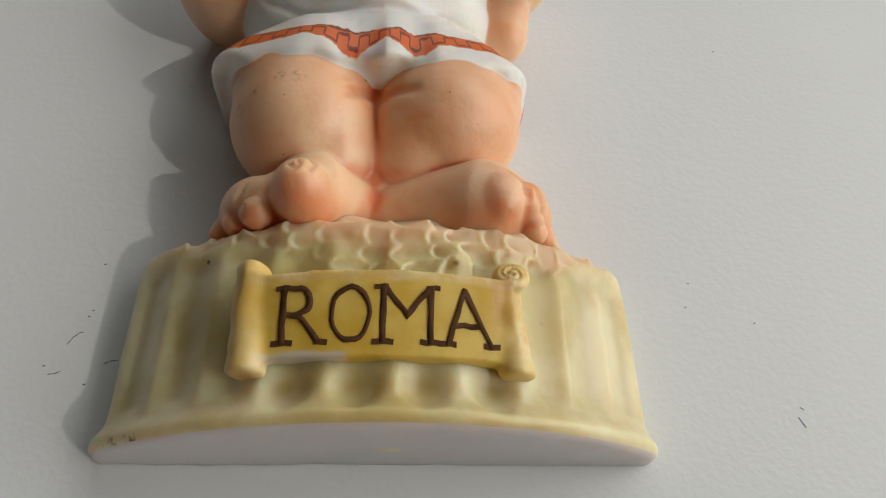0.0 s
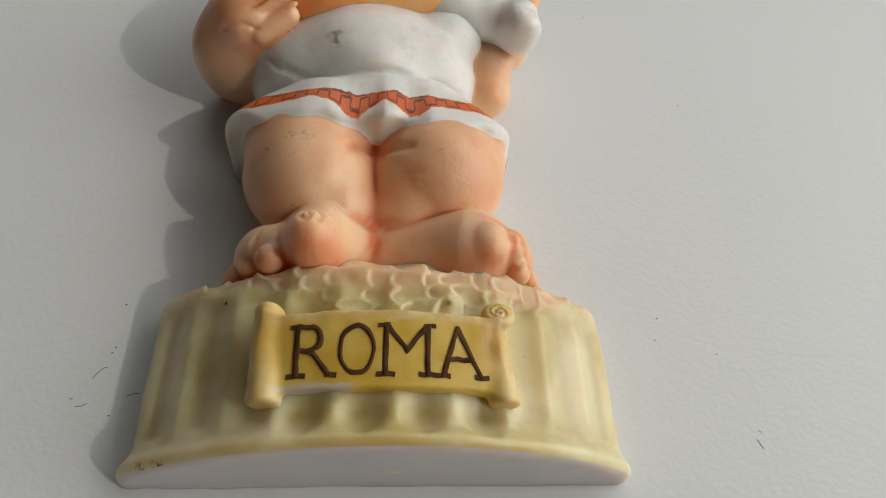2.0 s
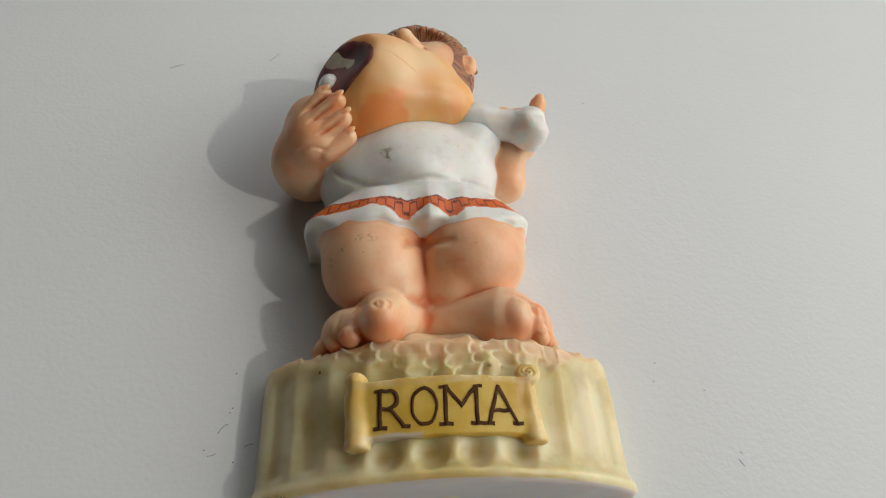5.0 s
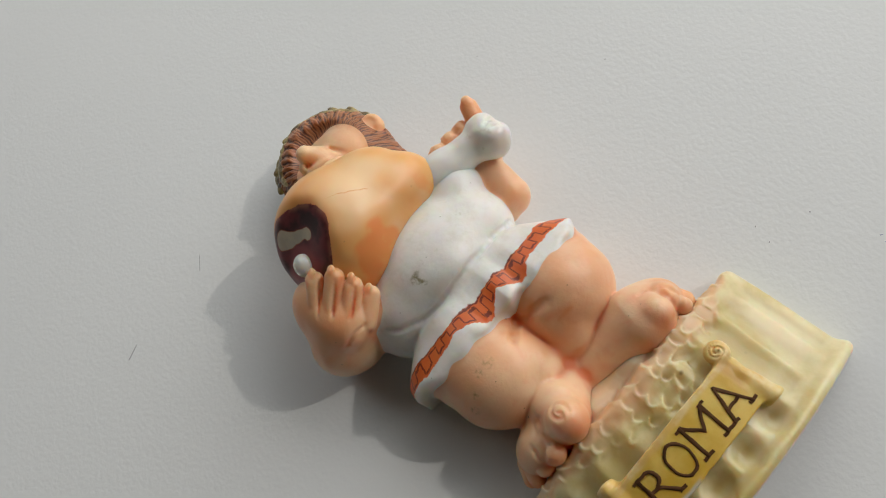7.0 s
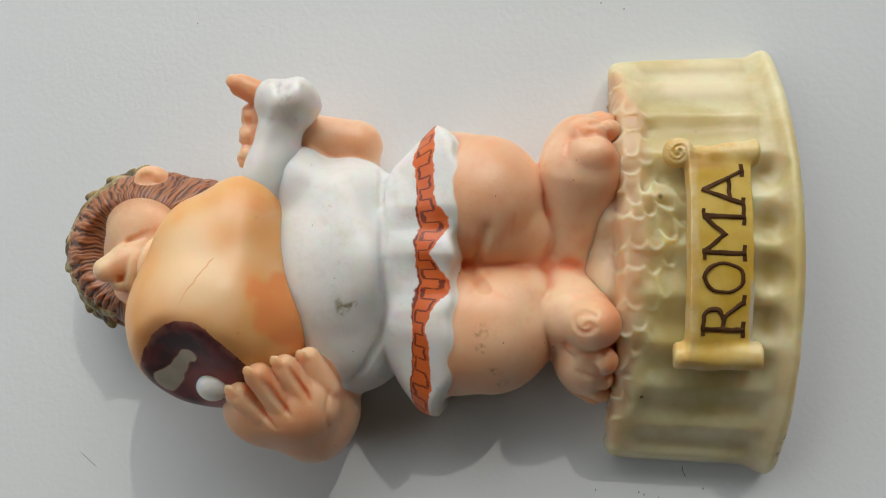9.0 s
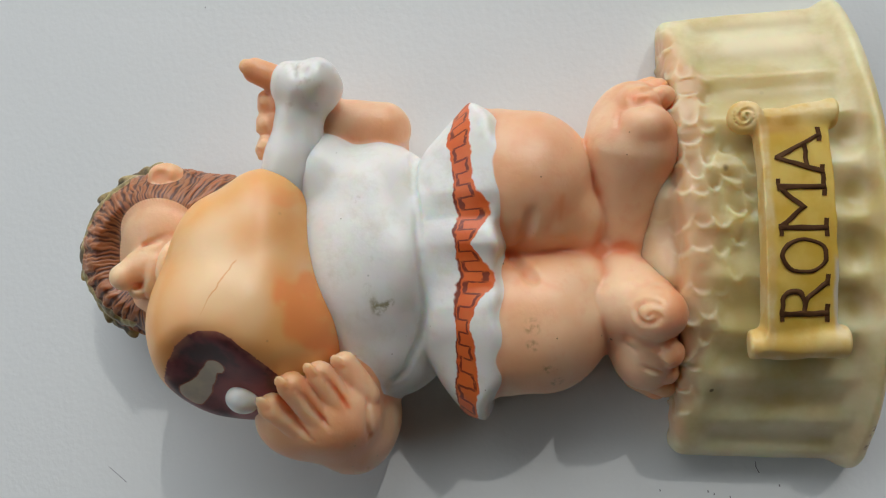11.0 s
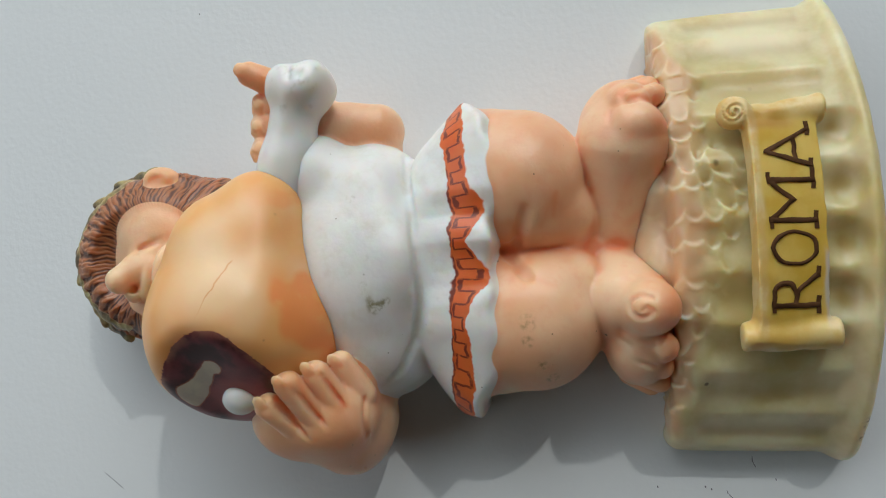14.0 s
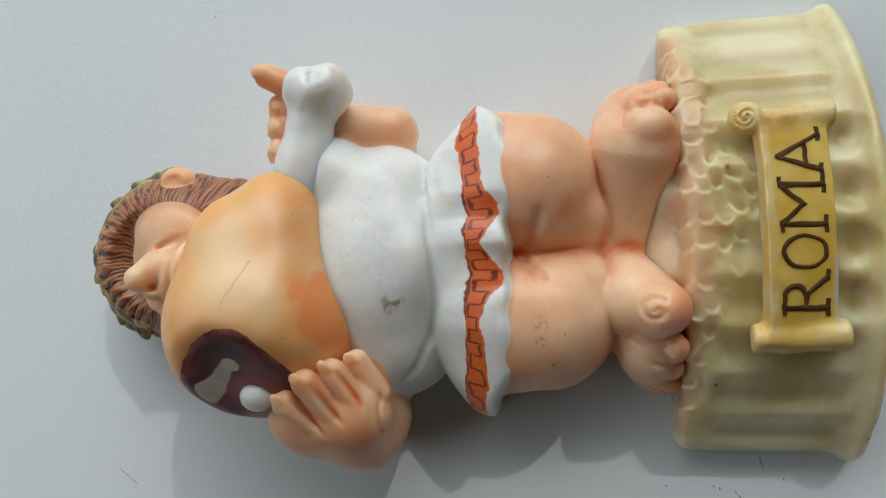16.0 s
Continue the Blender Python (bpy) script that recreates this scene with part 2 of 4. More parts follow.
def plinth_paint():
    m = material("cream_resin", (0.74, 0.66, 0.42), 0.42, 0.95, 0.25, 5.5)
    n = Nodes(m)
    c = n.mix(n.step(n.noise(60, 5, 0.6), 0.34, 0.64), (0.61, 0.50, 0.22), (0.81, 0.725, 0.465))
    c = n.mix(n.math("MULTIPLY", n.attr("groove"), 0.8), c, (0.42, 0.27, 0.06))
    c = n.mix(n.math("MULTIPLY", n.attr("rosy"), 0.75), c, (0.76, 0.46, 0.28))
    c = n.mix(n.math("MULTIPLY", n.attr("rim"), 0.28), c, (0.84, 0.76, 0.57))
    c = n.specks(c, 240, 0.95, (0.10, 0.05, 0.02))
    for spot in ((8.7, 12.5, 19.0, 0.8), (11.4, 11.0, 19.2, 0.8)):
        c = n.mix(n.near(*spot), c, (0.06, 0.03, 0.01))
    for spot in ((-34.5, -9.6, 9.5, 1.6), (-31.5, -9.8, 11.5, 1.8), (-36.5, -9.5, 8, 1.3)):
        c = n.mix(n.math("MULTIPLY", n.near(*spot), n.step(n.noise(900, 3), 0.40, 0.6)), c, (0.16, 0.08, 0.02))
    c = n.mix(n.step(n.attr("under"), 0.4, 0.6), c, (0.64, 0.61, 0.60))
    n.color(c)
    n.bump(n.noise(350, 4), 0.16, 0.0005)
    return m


def scroll_paint():
    m = material("ochre_resin", (0.72, 0.5, 0.14), 0.42, 0.45, 0.1, 2.0)
    n = Nodes(m)
    c = n.mix(n.step(n.noise(130, 4), 0.35, 0.65), (0.69, 0.43, 0.055), (0.80, 0.57, 0.14))
    c = n.mix(n.attr("pale"), c, n.mix(n.step(n.noise(200, 4, 0.6, None, 3.0), 0.4, 0.62), (0.74, 0.50, 0.17), (0.82, 0.67, 0.37)))
    c = n.mix(n.math("MULTIPLY", n.attr("amber"), 0.8), c, (0.50, 0.25, 0.03))
    c = n.mix(n.math("MULTIPLY", n.attr("chip"), 0.8), c, (0.60, 0.57, 0.55))
    n.color(n.specks(c, 300, 0.94))
    n.bump(n.noise(500, 3), 0.15, 0.0004)
    return m


def ink_paint():
    m = material("brown_ink", (0.05, 0.022, 0.008), 0.5)
    n = Nodes(m)
    n.color(n.mix(n.noise(600, 3), (0.045, 0.017, 0.006), (0.125, 0.055, 0.018)))
    n.bsdf.inputs["Roughness"].default_value, n.bsdf.inputs["Specular IOR Level"].default_value = 0.75, 0.2
    return m


TABLE, WALL, FLOOR = table_white(), wall_paint(), wood_floor()
FIGURE, HAM, BONE, PLINTH, SCROLL, INK = figure_paint(), ham_paint(), bone_paint(), plinth_paint(), scroll_paint(), ink_paint()
SPECK = material("speck", (0.16, 0.16, 0.19), 0.7)
BLUE_INK = material("blue_ink", (0.11, 0.16, 0.36), 0.6)
FRAME_WHITE = material("window_frame_white", (0.8, 0.8, 0.78), 0.45)


# ---- mesh helpers ----
def mesh_object(name, bm, mat, parent=None, label=""):
    me = bpy.data.meshes.new(name)
    bm.to_mesh(me)
    bm.free()
    me.materials.append(mat)
    ob = new(name, me)
    if parent is not None:
        ob.parent = parent
    return tagged(ob, label)


def box(bm, x0, y0, z0, x1, y1, z1, bevel=0.0):
    r = bmesh.ops.create_cube(bm, size=1, matrix=Matrix.Translation(((x0 + x1) / 2, (y0 + y1) / 2, (z0 + z1) / 2)) @ Matrix.Diagonal((x1 - x0, y1 - y0, z1 - z0, 1)))
    if bevel:
        edges = {e for v in r["verts"] for e in v.link_edges}
        bmesh.ops.bevel(bm, geom=list(edges), offset=bevel, segments=3, affect="EDGES", profile=0.6)


# Sculpting: solids are blended as distance fields on a grid (millimetres) and skinned with quads.
LATTICE = np.random.RandomState(7).rand(32, 32, 32).astype(np.float32)


def grain(x, y, z, size):
    """Smooth noise, 0 to 1, with lumps of about that many millimetres."""
    p = [np.asarray(a, np.float32) / size + 100.0 for a in (x, y, z)]
    i = [np.floor(a).astype(np.int32) for a in p]
    f = [a - b for a, b in zip(p, i)]
    f = [a * a * (3 - 2 * a) for a in f]
    out = 0
    for dx in (0, 1):
        for dy in (0, 1):
            for dz in (0, 1):
                w = (f[0] if dx else 1 - f[0]) * (f[1] if dy else 1 - f[1]) * (f[2] if dz else 1 - f[2])
                out = out + w * LATTICE[(i[0] + dx) % 32, (i[1] + dy) % 32, (i[2] + dz) % 32]
    return out


def cells(x, y, z, size, count=1):
    """Distance to the nearest (and the second) of scattered centres and the way from it, in cell sizes."""
    p = [np.asarray(a, np.float32) / size + 100.0 for a in np.broadcast_arrays(x, y, z)]
    i = [np.floor(a).astype(np.int32) for a in p]
    best = np.full(p[0].shape, 9.0, np.float32)
    other, ox, oy = best.copy(), 0 * best, 0 * best
    for dx in (-1, 0, 1):
        for dy in (-1, 0, 1):
            for dz in (-1, 0, 1):
                a, b, c = (i[0] + dx) % 32, (i[1] + dy) % 32, (i[2] + dz) % 32
                q = [i[0] + dx + LATTICE[a, b, c], i[1] + dy + LATTICE[b, c, a], i[2] + dz + LATTICE[c, a, b]]
                d = sum((u - v) ** 2 for u, v in zip(p, q))
                other = np.minimum(other, np.maximum(best, d))
                if count == 4:
                    ox, oy = np.where(d < best, p[0] - q[0], ox), np.where(d < best, p[1] - q[1], oy)
                best = np.minimum(best, d)
    return (np.sqrt(best), np.sqrt(other), ox, oy)[:count] if count > 1 else np.sqrt(best)


def ease(v, lo, hi):
    t = np.clip((v - lo) / (hi - lo), 0, 1)
    return t * t * (3 - 2 * t)


class Sculpt:
    def __init__(self, low, high, h):
        self.low, self.h = np.array(low, float), h
        self.n = np.ceil((np.array(high) - self.low) / h).astype(int) + 1
        self.axes = [(self.low[k] + h * np.arange(self.n[k])).astype(np.float32) for k in range(3)]
        self.d = np.full(self.n, 5.0, np.float32)
        self.solids = []

    def part_of(self, low, high):
        s = []
        for k in range(3):
            a = int(np.clip(np.floor((low[k] - self.low[k]) / self.h), 0, self.n[k]))
            b = int(np.clip(np.ceil((high[k] - self.low[k]) / self.h) + 1, 0, self.n[k]))
            s.append(slice(a, b))
        return tuple(s)

    def coords(self, s):
        return np.meshgrid(*[self.axes[k][s[k]] for k in range(3)], indexing="ij", sparse=True)

    def blend(self, fn, low, high, k, kind, paint):
        m = k + 2.5
        s = self.part_of([a - m for a in low], [a + m for a in high])
        x, y, z = self.coords(s)
        b, a = fn(x, y, z), self.d[s]
        if kind == "add":
            h = np.maximum(k - np.abs(a - b), 0) / max(k, 1e-6)
            self.d[s] = np.minimum(a, b) - h * h * k * 0.25
            if paint:
                self.solids.append((paint, fn))
        else:
            if paint:
                self.solids = [(q, (lambda x, y, z, f=f: np.maximum(f(x, y, z), -fn(x, y, z))) if q == paint else f) for q, f in self.solids]
            b = -b
            h = np.maximum(k - np.abs(a - b), 0) / max(k, 1e-6)
            self.d[s] = np.maximum(a, b) + h * h * k * 0.25

    def ball(self, x, y, z, rx, ry, rz, k=1.5, paint="skin", cut=False, turn=(0, 0, 0)):
        """An ellipsoid, turned by degrees."""
        m = np.array(Euler([radians(a) for a in turn]).to_matrix())
        r = np.array((rx, ry, rz), float)

        def fn(px, py, pz):
            q = [px - x, py - y, pz - z]
            q = [m[0][j] * q[0] + m[1][j] * q[1] + m[2][j] * q[2] for j in range(3)]
            k0 = np.sqrt(sum((q[j] / r[j]) ** 2 for j in range(3)))
            k1 = np.sqrt(sum((q[j] / r[j] ** 2) ** 2 for j in range(3))) + 1e-6
            return k0 * (k0 - 1) / k1

        e = np.abs(m) @ r
        self.blend(fn, (x - e[0], y - e[1], z - e[2]), (x + e[0], y + e[1], z + e[2]), k, "cut" if cut else "add", paint)

    def limb(self, a, b, ra, rb, k=1.5, paint="skin", cut=False):
        """A rounded, tapered rod from a to b."""
        a, b = np.array(a, float), np.array(b, float)
        v = b - a
        vv = float(v @ v)

        def fn(px, py, pz):
            t = np.clip(((px - a[0]) * v[0] + (py - a[1]) * v[1] + (pz - a[2]) * v[2]) / vv, 0, 1)
            return np.sqrt((px - a[0] - t * v[0]) ** 2 + (py - a[1] - t * v[1]) ** 2 + (pz - a[2] - t * v[2]) ** 2) - (ra + (rb - ra) * t)

        r = max(ra, rb)
        self.blend(fn, np.minimum(a, b) - r, np.maximum(a, b) + r, k, "cut" if cut else "add", paint)

    def groove(self, path, r, deep, k=0.6):
        """A narrow furrow along a path (x, y) on the upper surface, fading at both ends."""
        path = np.array(path, float)
        run = np.concatenate([[0], np.cumsum(np.hypot(*np.diff(path, axis=0).T))])
        steps = np.arange(0, run[-1] + 0.01, 0.45)
        spots = []
        for t in steps:
            x, y = np.interp(t, run, path[:, 0]), np.interp(t, run, path[:, 1])
            i, j = (int(round((v - self.low[a]) / self.h)) for a, v in ((0, x), (1, y)))
            inside = np.flatnonzero(self.d[i, j] < 0)
            if len(inside) and inside[-1] + 1 < self.n[2]:
                m = inside[-1]
                a, b = self.d[i, j, m], self.d[i, j, m + 1]
                spots.append((x, y, self.low[2] + self.h * (m + a / (a - b)), min(1.0, 0.25 + min(t, run[-1] - t) / 2.5)))
        for x, y, z, w in spots:
            self.ball(x, y, z, r * (0.5 + 0.5 * w), r * (0.5 + 0.5 * w), deep * w, k, "", True)

    def shares(self, p, soft=0.3):
        """How far each paint owns the points."""
        x, y, z = p.T.astype(np.float32)
        best = {}
        for paint, fn in self.solids:
            v = fn(x, y, z)
            best[paint] = np.minimum(best[paint], v) if paint in best else v
        least = np.minimum.reduce(list(best.values()))
        w = {q: np.exp(-(v - least) / soft) for q, v in best.items()}
        total = sum(w.values())
        return {q: v / total for q, v in w.items()}

    def skin(self):
        """Points and quads of the surface."""
        d, h = self.d, self.h
        inside = d < 0
        n = self.n
        c = [inside[i : n[0] - 1 + i, j : n[1] - 1 + j, k : n[2] - 1 + k] for i in (0, 1) for j in (0, 1) for k in (0, 1)]
        count = sum(a.astype(np.int8) for a in c)
        cells = np.argwhere((count > 0) & (count < 8))
        index = np.full(n - 1, -1, np.int32)
        index[tuple(cells.T)] = np.arange(len(cells))
        total, hits = np.zeros((len(cells), 3)), np.zeros(len(cells))
        for axis in range(3):
            u, w = [a for a in range(3) if a != axis]
            for du in (0, 1):
                for dw in (0, 1):
                    off = np.zeros(3, int)
                    off[u], off[w] = du, dw
                    a = cells + off
                    b = a.copy()
                    b[:, axis] += 1
                    va, vb = d[tuple(a.T)], d[tuple(b.T)]
                    cross = (va < 0) != (vb < 0)
                    t = np.where(cross, va / np.where(cross, va - vb, 1), 0)
                    p = a.astype(float)
                    p[:, axis] += t
                    total += p * cross[:, None]
                    hits += cross
        points = self.low + h * total / hits[:, None]
        # the unevenness of a hand-finished cast
        points = points + 0.22 * np.stack([grain(*(points + 17.0 * k).T, 3.6) - 0.5 for k in range(3)], 1)
        quads = []
        for axis in range(3):
            u, w = (axis + 1) % 3, (axis + 2) % 3
            lo = [slice(None)] * 3
            hi = [slice(None)] * 3
            lo[axis], hi[axis] = slice(0, n[axis] - 1), slice(1, n[axis])
            flip = inside[tuple(lo)] != inside[tuple(hi)]
            e = np.argwhere(flip)
            e = e[(e[:, u] > 0) & (e[:, w] > 0) & (e[:, u] < n[u] - 1) & (e[:, w] < n[w] - 1)]
            outward = inside[tuple(e.T)]
            q = []
            for du, dw in ((1, 1), (0, 1), (0, 0), (1, 0)):
                s = e.copy()
                s[:, u] -= du
                s[:, w] -= dw
                q.append(index[tuple(s.T)])
            q = np.stack(q, 1)
            q[~outward] = q[~outward][:, ::-1]
            quads.append(q)
        return points, np.concatenate(quads)


def sculpted(name, points, quads, mat, parent, label="", **values):
    """Links a skinned sculpt (millimetres) as one mesh with values at its points."""
    me = bpy.data.meshes.new(name)
    me.vertices.add(len(points))
    me.vertices.foreach_set("co", (points / 1000).astype(np.float32).ravel())
    me.loops.add(quads.size)
    me.loops.foreach_set("vertex_index", quads.ravel().astype(np.int32))
    me.polygons.add(len(quads))
    me.polygons.foreach_set("loop_start", np.arange(0, quads.size, 4, dtype=np.int32))
    me.polygons.foreach_set("loop_total", np.full(len(quads), 4, np.int32))
    me.update(calc_edges=True)
    me.validate()
    me.polygons.foreach_set("use_smooth", np.ones(len(me.polygons), bool))
    for key, v in values.items():
        me.attributes.new(key, "FLOAT", "POINT").data.foreach_set("value", np.asarray(v, np.float32))
    me.materials.append(mat)
    ob = new(name, me)
    ob.parent = parent
    return tagged(ob, label)

# ---- the room and the table ----
def wall_with_openings(name, axis, at, th, low, high, gaps):
    """A wall across x or y at that place, from low to high (along, up), with a framed window in each gap (number, low, high)."""
    def put(bm, a0, z0, a1, z1, inset=0.0, deep=0.0):
        d0, d1 = (at, at + th) if not deep else (at + inset, at + inset + deep)
        if axis == "x":
            box(bm, d0, a0, z0, d1, a1, z1)
        else:
            box(bm, a0, d0, z0, a1, d1, z1)
    bm = bmesh.new()
    edge = low[0]
    for _, (a0, z0), (a1, z1) in gaps:
        put(bm, edge, low[1], a0, high[1])
        put(bm, a0, low[1], a1, z0)
        put(bm, a0, z1, a1, high[1])
        edge = a1
    put(bm, edge, low[1], high[0], high[1])
    tagged(mesh_object(name, bm, WALL), "plain painted wall with window openings", "wall", kind="structure")
    for number, (a0, z0), (a1, z1) in gaps:
        win = tagged(new("window_" + str(number)), "white framed window, out of view, letting in daylight", "window", kind="structure")
        bm = bmesh.new()
        f = 0.04
        put(bm, a0, z0, a0 + f, z1, 0.05, 0.06)
        put(bm, a1 - f, z0, a1, z1, 0.05, 0.06)
        put(bm, a0 + f, z0, a1 - f, z0 + f, 0.05, 0.06)
        put(bm, a0 + f, z1 - f, a1 - f, z1, 0.05, 0.06)
        mesh_object("window_frame", bm, FRAME_WHITE, win)


def build_room():
    x0, x1, y0, y1, z0, z1, th = -2.2, 0.98, -2.3, 0.95, -0.74, 1.86, 0.15
    for name, b in (("floor", (x0 - th, y0 - th, z0 - th, x1 + th, y1 + th, z0)), ("ceiling", (x0 - th, y0 - th, z1, x1 + th, y1 + th, z1 + th)),
                    ("wall_west", (x0 - th, y0, z0, x0, y1 + th, z1)), ("wall_south", (x0 - th, y0 - th, z0, x1 + th, y0, z1))):
        bm = bmesh.new()
        box(bm, *b)
        tagged(mesh_object(name, bm, FLOOR if name == "floor" else WALL), "plain painted " + name.replace("_", " ") + " of the room", name.split("_")[0], kind="structure")
    wall_with_openings("wall_east", "x", x1, th, (y0, z0), (y1 + th, z1), ((1, (-1.10, 0.12), (0.74, 1.40)),))
    # assumed north window, out of view, where the added fill lamp stands
    wall_with_openings("wall_north", "y", y1, th, (x0, z0), (x1, z1), ((2, (-0.42, 0.36), (0.92, 1.30)),))


def build_table():
    t = tagged(new("table"), "white laminate table with a finely textured top", "table")
    bm = bmesh.new()
    box(bm, -0.62, -0.42, -0.028, 0.62, 0.52, 0.0, 0.003)
    mesh_object("tabletop", bm, TABLE, t)
    for x in (-0.56, 0.56):
        for y in (-0.36, 0.46):
            bm = bmesh.new()
            box(bm, x - 0.025, y - 0.025, -0.74, x + 0.025, y + 0.025, -0.0285, 0.003)
            mesh_object("leg", bm, FRAME_WHITE, t)


build_room()
build_table()

# ---- the souvenir ----
souvenir = tagged(new("souvenir_figurine"), "painted resin souvenir figurine lying on its back on a table", "figurine")


FOLD_X = (-17, -14, -11.4, -9.6, -8.4, -6.2, -4.0, -1.6, 0.3, 2.7, 4.5, 6.6, 8.9)
FOLD_Y = (49.0, 49.8, 50.0, 48.4, 47.2, 47.2, 48.8, 50.6, 49.6, 47.3, 47.6, 49.4, 49.2)


def hem_edges(x):
    """Lower and upper edge of the hem's band along the body, in mm."""
    low = np.interp(x, (-30, -25.6, -21, -17, -14, -11.4, -9.6, -8.4, -6.2, -4.0, -1.6, 0.3, 2.7, 4.5, 6.6, 8.9, 14, 19, 25), (51.0, 50.3, 50.1, 50.6, 51.0, 50.3, 48.4, 47.1, 47.0, 48.7, 50.6, 49.3, 47.3, 47.6, 49.2, 50.3, 50.3, 50.7, 51.4))
    up = np.interp(x, (-30, -25.5, -21, -17, -11.4, -8, -5.9, -3.8, 0.5, 3, 4.7, 9, 14.5, 19, 25), (54.2, 53.9, 53.6, 53.6, 53.3, 52.7, 51.7, 52.2, 53.0, 52.4, 52.6, 53.4, 54.3, 53.8, 53.2))
    calm = 0.65 + 0.35 * ease(np.abs(x + 4), 14, 20)
    return 49.3 + (0.6 + 0.4 * calm) * (low - 49.3), 52.8 + calm * (up - 52.8)


def hair_strand(x, y, z):
    """Wavy strands that run outwards from the face, -1 to 1."""
    ang = np.arctan2(y - 104.0, x + 1.6)
    rad = np.sqrt((x + 1.6) ** 2 + (y - 104.0) ** 2 + 0 * z)
    bend = 9.0 * grain(x, y, z, 4.5) + 3.0 * grain(x, y, z, 2.0) + 0.16 * rad
    return (0.7 * np.sin(40 * ang + bend) + 0.3 * np.sin(71 * ang - bend)) * ease(rad, 8.0, 10.0) * (0.4 + 0.9 * grain(x, y, z, 5.5))


def build_statuette():
    s = Sculpt((-43, 13.5, 0.0), (36, 133, 34), 0.37)
    # trunk under the cloth
    s.ball(-5, 68.5, 8.5, 21.0, 15.5, 16.8, 2, "cloth")
    s.ball(-4.0, 61.6, 13.5, 8.0, 5.0, 10.4, 3.5, "cloth")
    s.ball(-17.5, 66, 8, 9.5, 9.0, 12.5, 3, "cloth")
    s.ball(8.0, 68, 9, 9.0, 9.5, 12.5, 3, "cloth")
    s.ball(-3, 84, 9, 17, 15, 13, 4, "cloth")
    s.ball(12, 80, 8, 7, 8, 10, 3, "cloth")
    s.ball(10.5, 76.5, 12, 6.5, 6.5, 7.0, 3, "cloth")
    s.ball(11.8, 76.6, 15.2, 6.0, 5.0, 5.6, 4, "cloth")
    # flared skirt with a wavy hem
    def skirt(x, y, z):
        t = np.clip((y - 46.5) / 14.0, 0, 1)
        a = np.arctan2(z - 4.0, x + 2.2)
        wave = 1 + (1 - t) * (0.016 * np.cos(9 * a + 0.6) + 0.010 * np.cos(17 * a))
        ax, az = (32.0 - 15.0 * np.where(x < -2.2, t * t, t)) * wave, (19.0 - 1.6 * t + 0.5 * (1 - t) * (np.clip(np.interp(x, FOLD_X, FOLD_Y), 47, 51) - 48.8)) * wave
        f = ((np.abs((x + 2.2) / ax) ** 2.7 + np.abs((z - 4.0) / az) ** 2.7) ** (1 / 2.7) - 1) * 18
        hem = np.interp(np.broadcast_to(x, f.shape), (-33, -29, -26, -22, -14, 0, 13, 18, 21.5, 24.5, 28), (50.4, 49.6, 48.4, 47.4, 46.9, 46.3, 46.0, 47.4, 49.4, 51.8, 54.0)) + 0.35 * np.sin(0.9 * x + 0.4)
        edge = np.maximum(np.maximum(hem - y, y - 60.0), -30.4 - x)
        h = np.maximum(1.6 - np.abs(f - edge), 0) / 1.6
        return np.maximum(f, edge) + h * h * 0.4
    s.blend(skirt, (-34, 45, 0), (30, 62, 27), 1.0, "add", "cloth")
    for x, y, z, q in ((-16, 58.6, 20.6, -8), (-9.5, 57.2, 23.6, -10), (-3.5, 56.4, 24.6, 0), (3, 57.0, 24.0, 8), (9.5, 58.2, 21.6, 12)):
        s.ball(x, y, z, 5.0, 0.65, 1.4, 1.1, cut=True, paint="", turn=(0, 2.2 * q, q))
    s.ball(-12.6, 60.6, 23.4, 2.4, 0.5, 0.6, 1.2, cut=True, paint="", turn=(0, 20, -50))
    s.ball(3.8, 62.0, 25.0, 2.4, 0.6, 0.6, 1.2, cut=True, paint="", turn=(0, -10, 58))
    # hollow under the hem, then the thighs
    s.ball(-14.4, 40.6, 11.4, 11.6, 11.3, 11.6, 0.9)
    s.ball(-14.4, 47.0, 10.0, 12.2, 7.5, 11.6, 3.0)
    s.ball(8.8, 41.8, 11.6, 12.1, 10.8, 11.9, 0.5)
    s.ball(9.0, 47.4, 10.0, 12.9, 7.5, 11.6, 3.0)
    s.ball(-3.0, 44.5, 7, 7, 7, 9.0, 1.5)
    s.ball(-8.4, 35.8, 9.6, 5.4, 7.4, 8.2, 2.5)
    s.ball(3.0, 36.4, 9.6, 5.6, 7.4, 8.2, 2.5)
    s.ball(-3.0, 41.0, 9.0, 3.2, 8.0, 6.2, 1.2)
    s.ball(2.4, 34.8, 8.6, 5.6, 5.4, 7.6, 3.0)
    s.ball(-8.0, 34.0, 8.6, 5.4, 5.4, 7.6, 3.0)
    # lower legs and feet
    s.ball(-3.0, 30.0, 5.5, 4.5, 4.5, 7.0, 1.5)
    s.ball(-1.6, 26.0, 5.5, 6.0, 4.5, 6.6, 1.5)
    s.ball(-3.2, 38.0, 5.5, 6, 9, 7.6, 2.0)
    s.ball(-8.6, 40.0, 10.6, 6.2, 9.4, 9.6, 1.2)
    s.ball(2.6, 41.0, 10.6, 6.0, 9.2, 9.6, 1.2)
    s.limb((-4.4, 27.8, 8.6), (-11.4, 26.2, 13.0), 3.7, 7.0, 0.6)
    s.ball(-12.6, 23.0, 18.8, 4.4, 4.5, 6.0, 1.6)
    s.ball(-12.0, 24.0, 10.0, 6.5, 5.5, 8.0, 2.0)
    s.ball(-18.5, 24.0, 10.5, 7.0, 5.6, 7.6, 2.0)
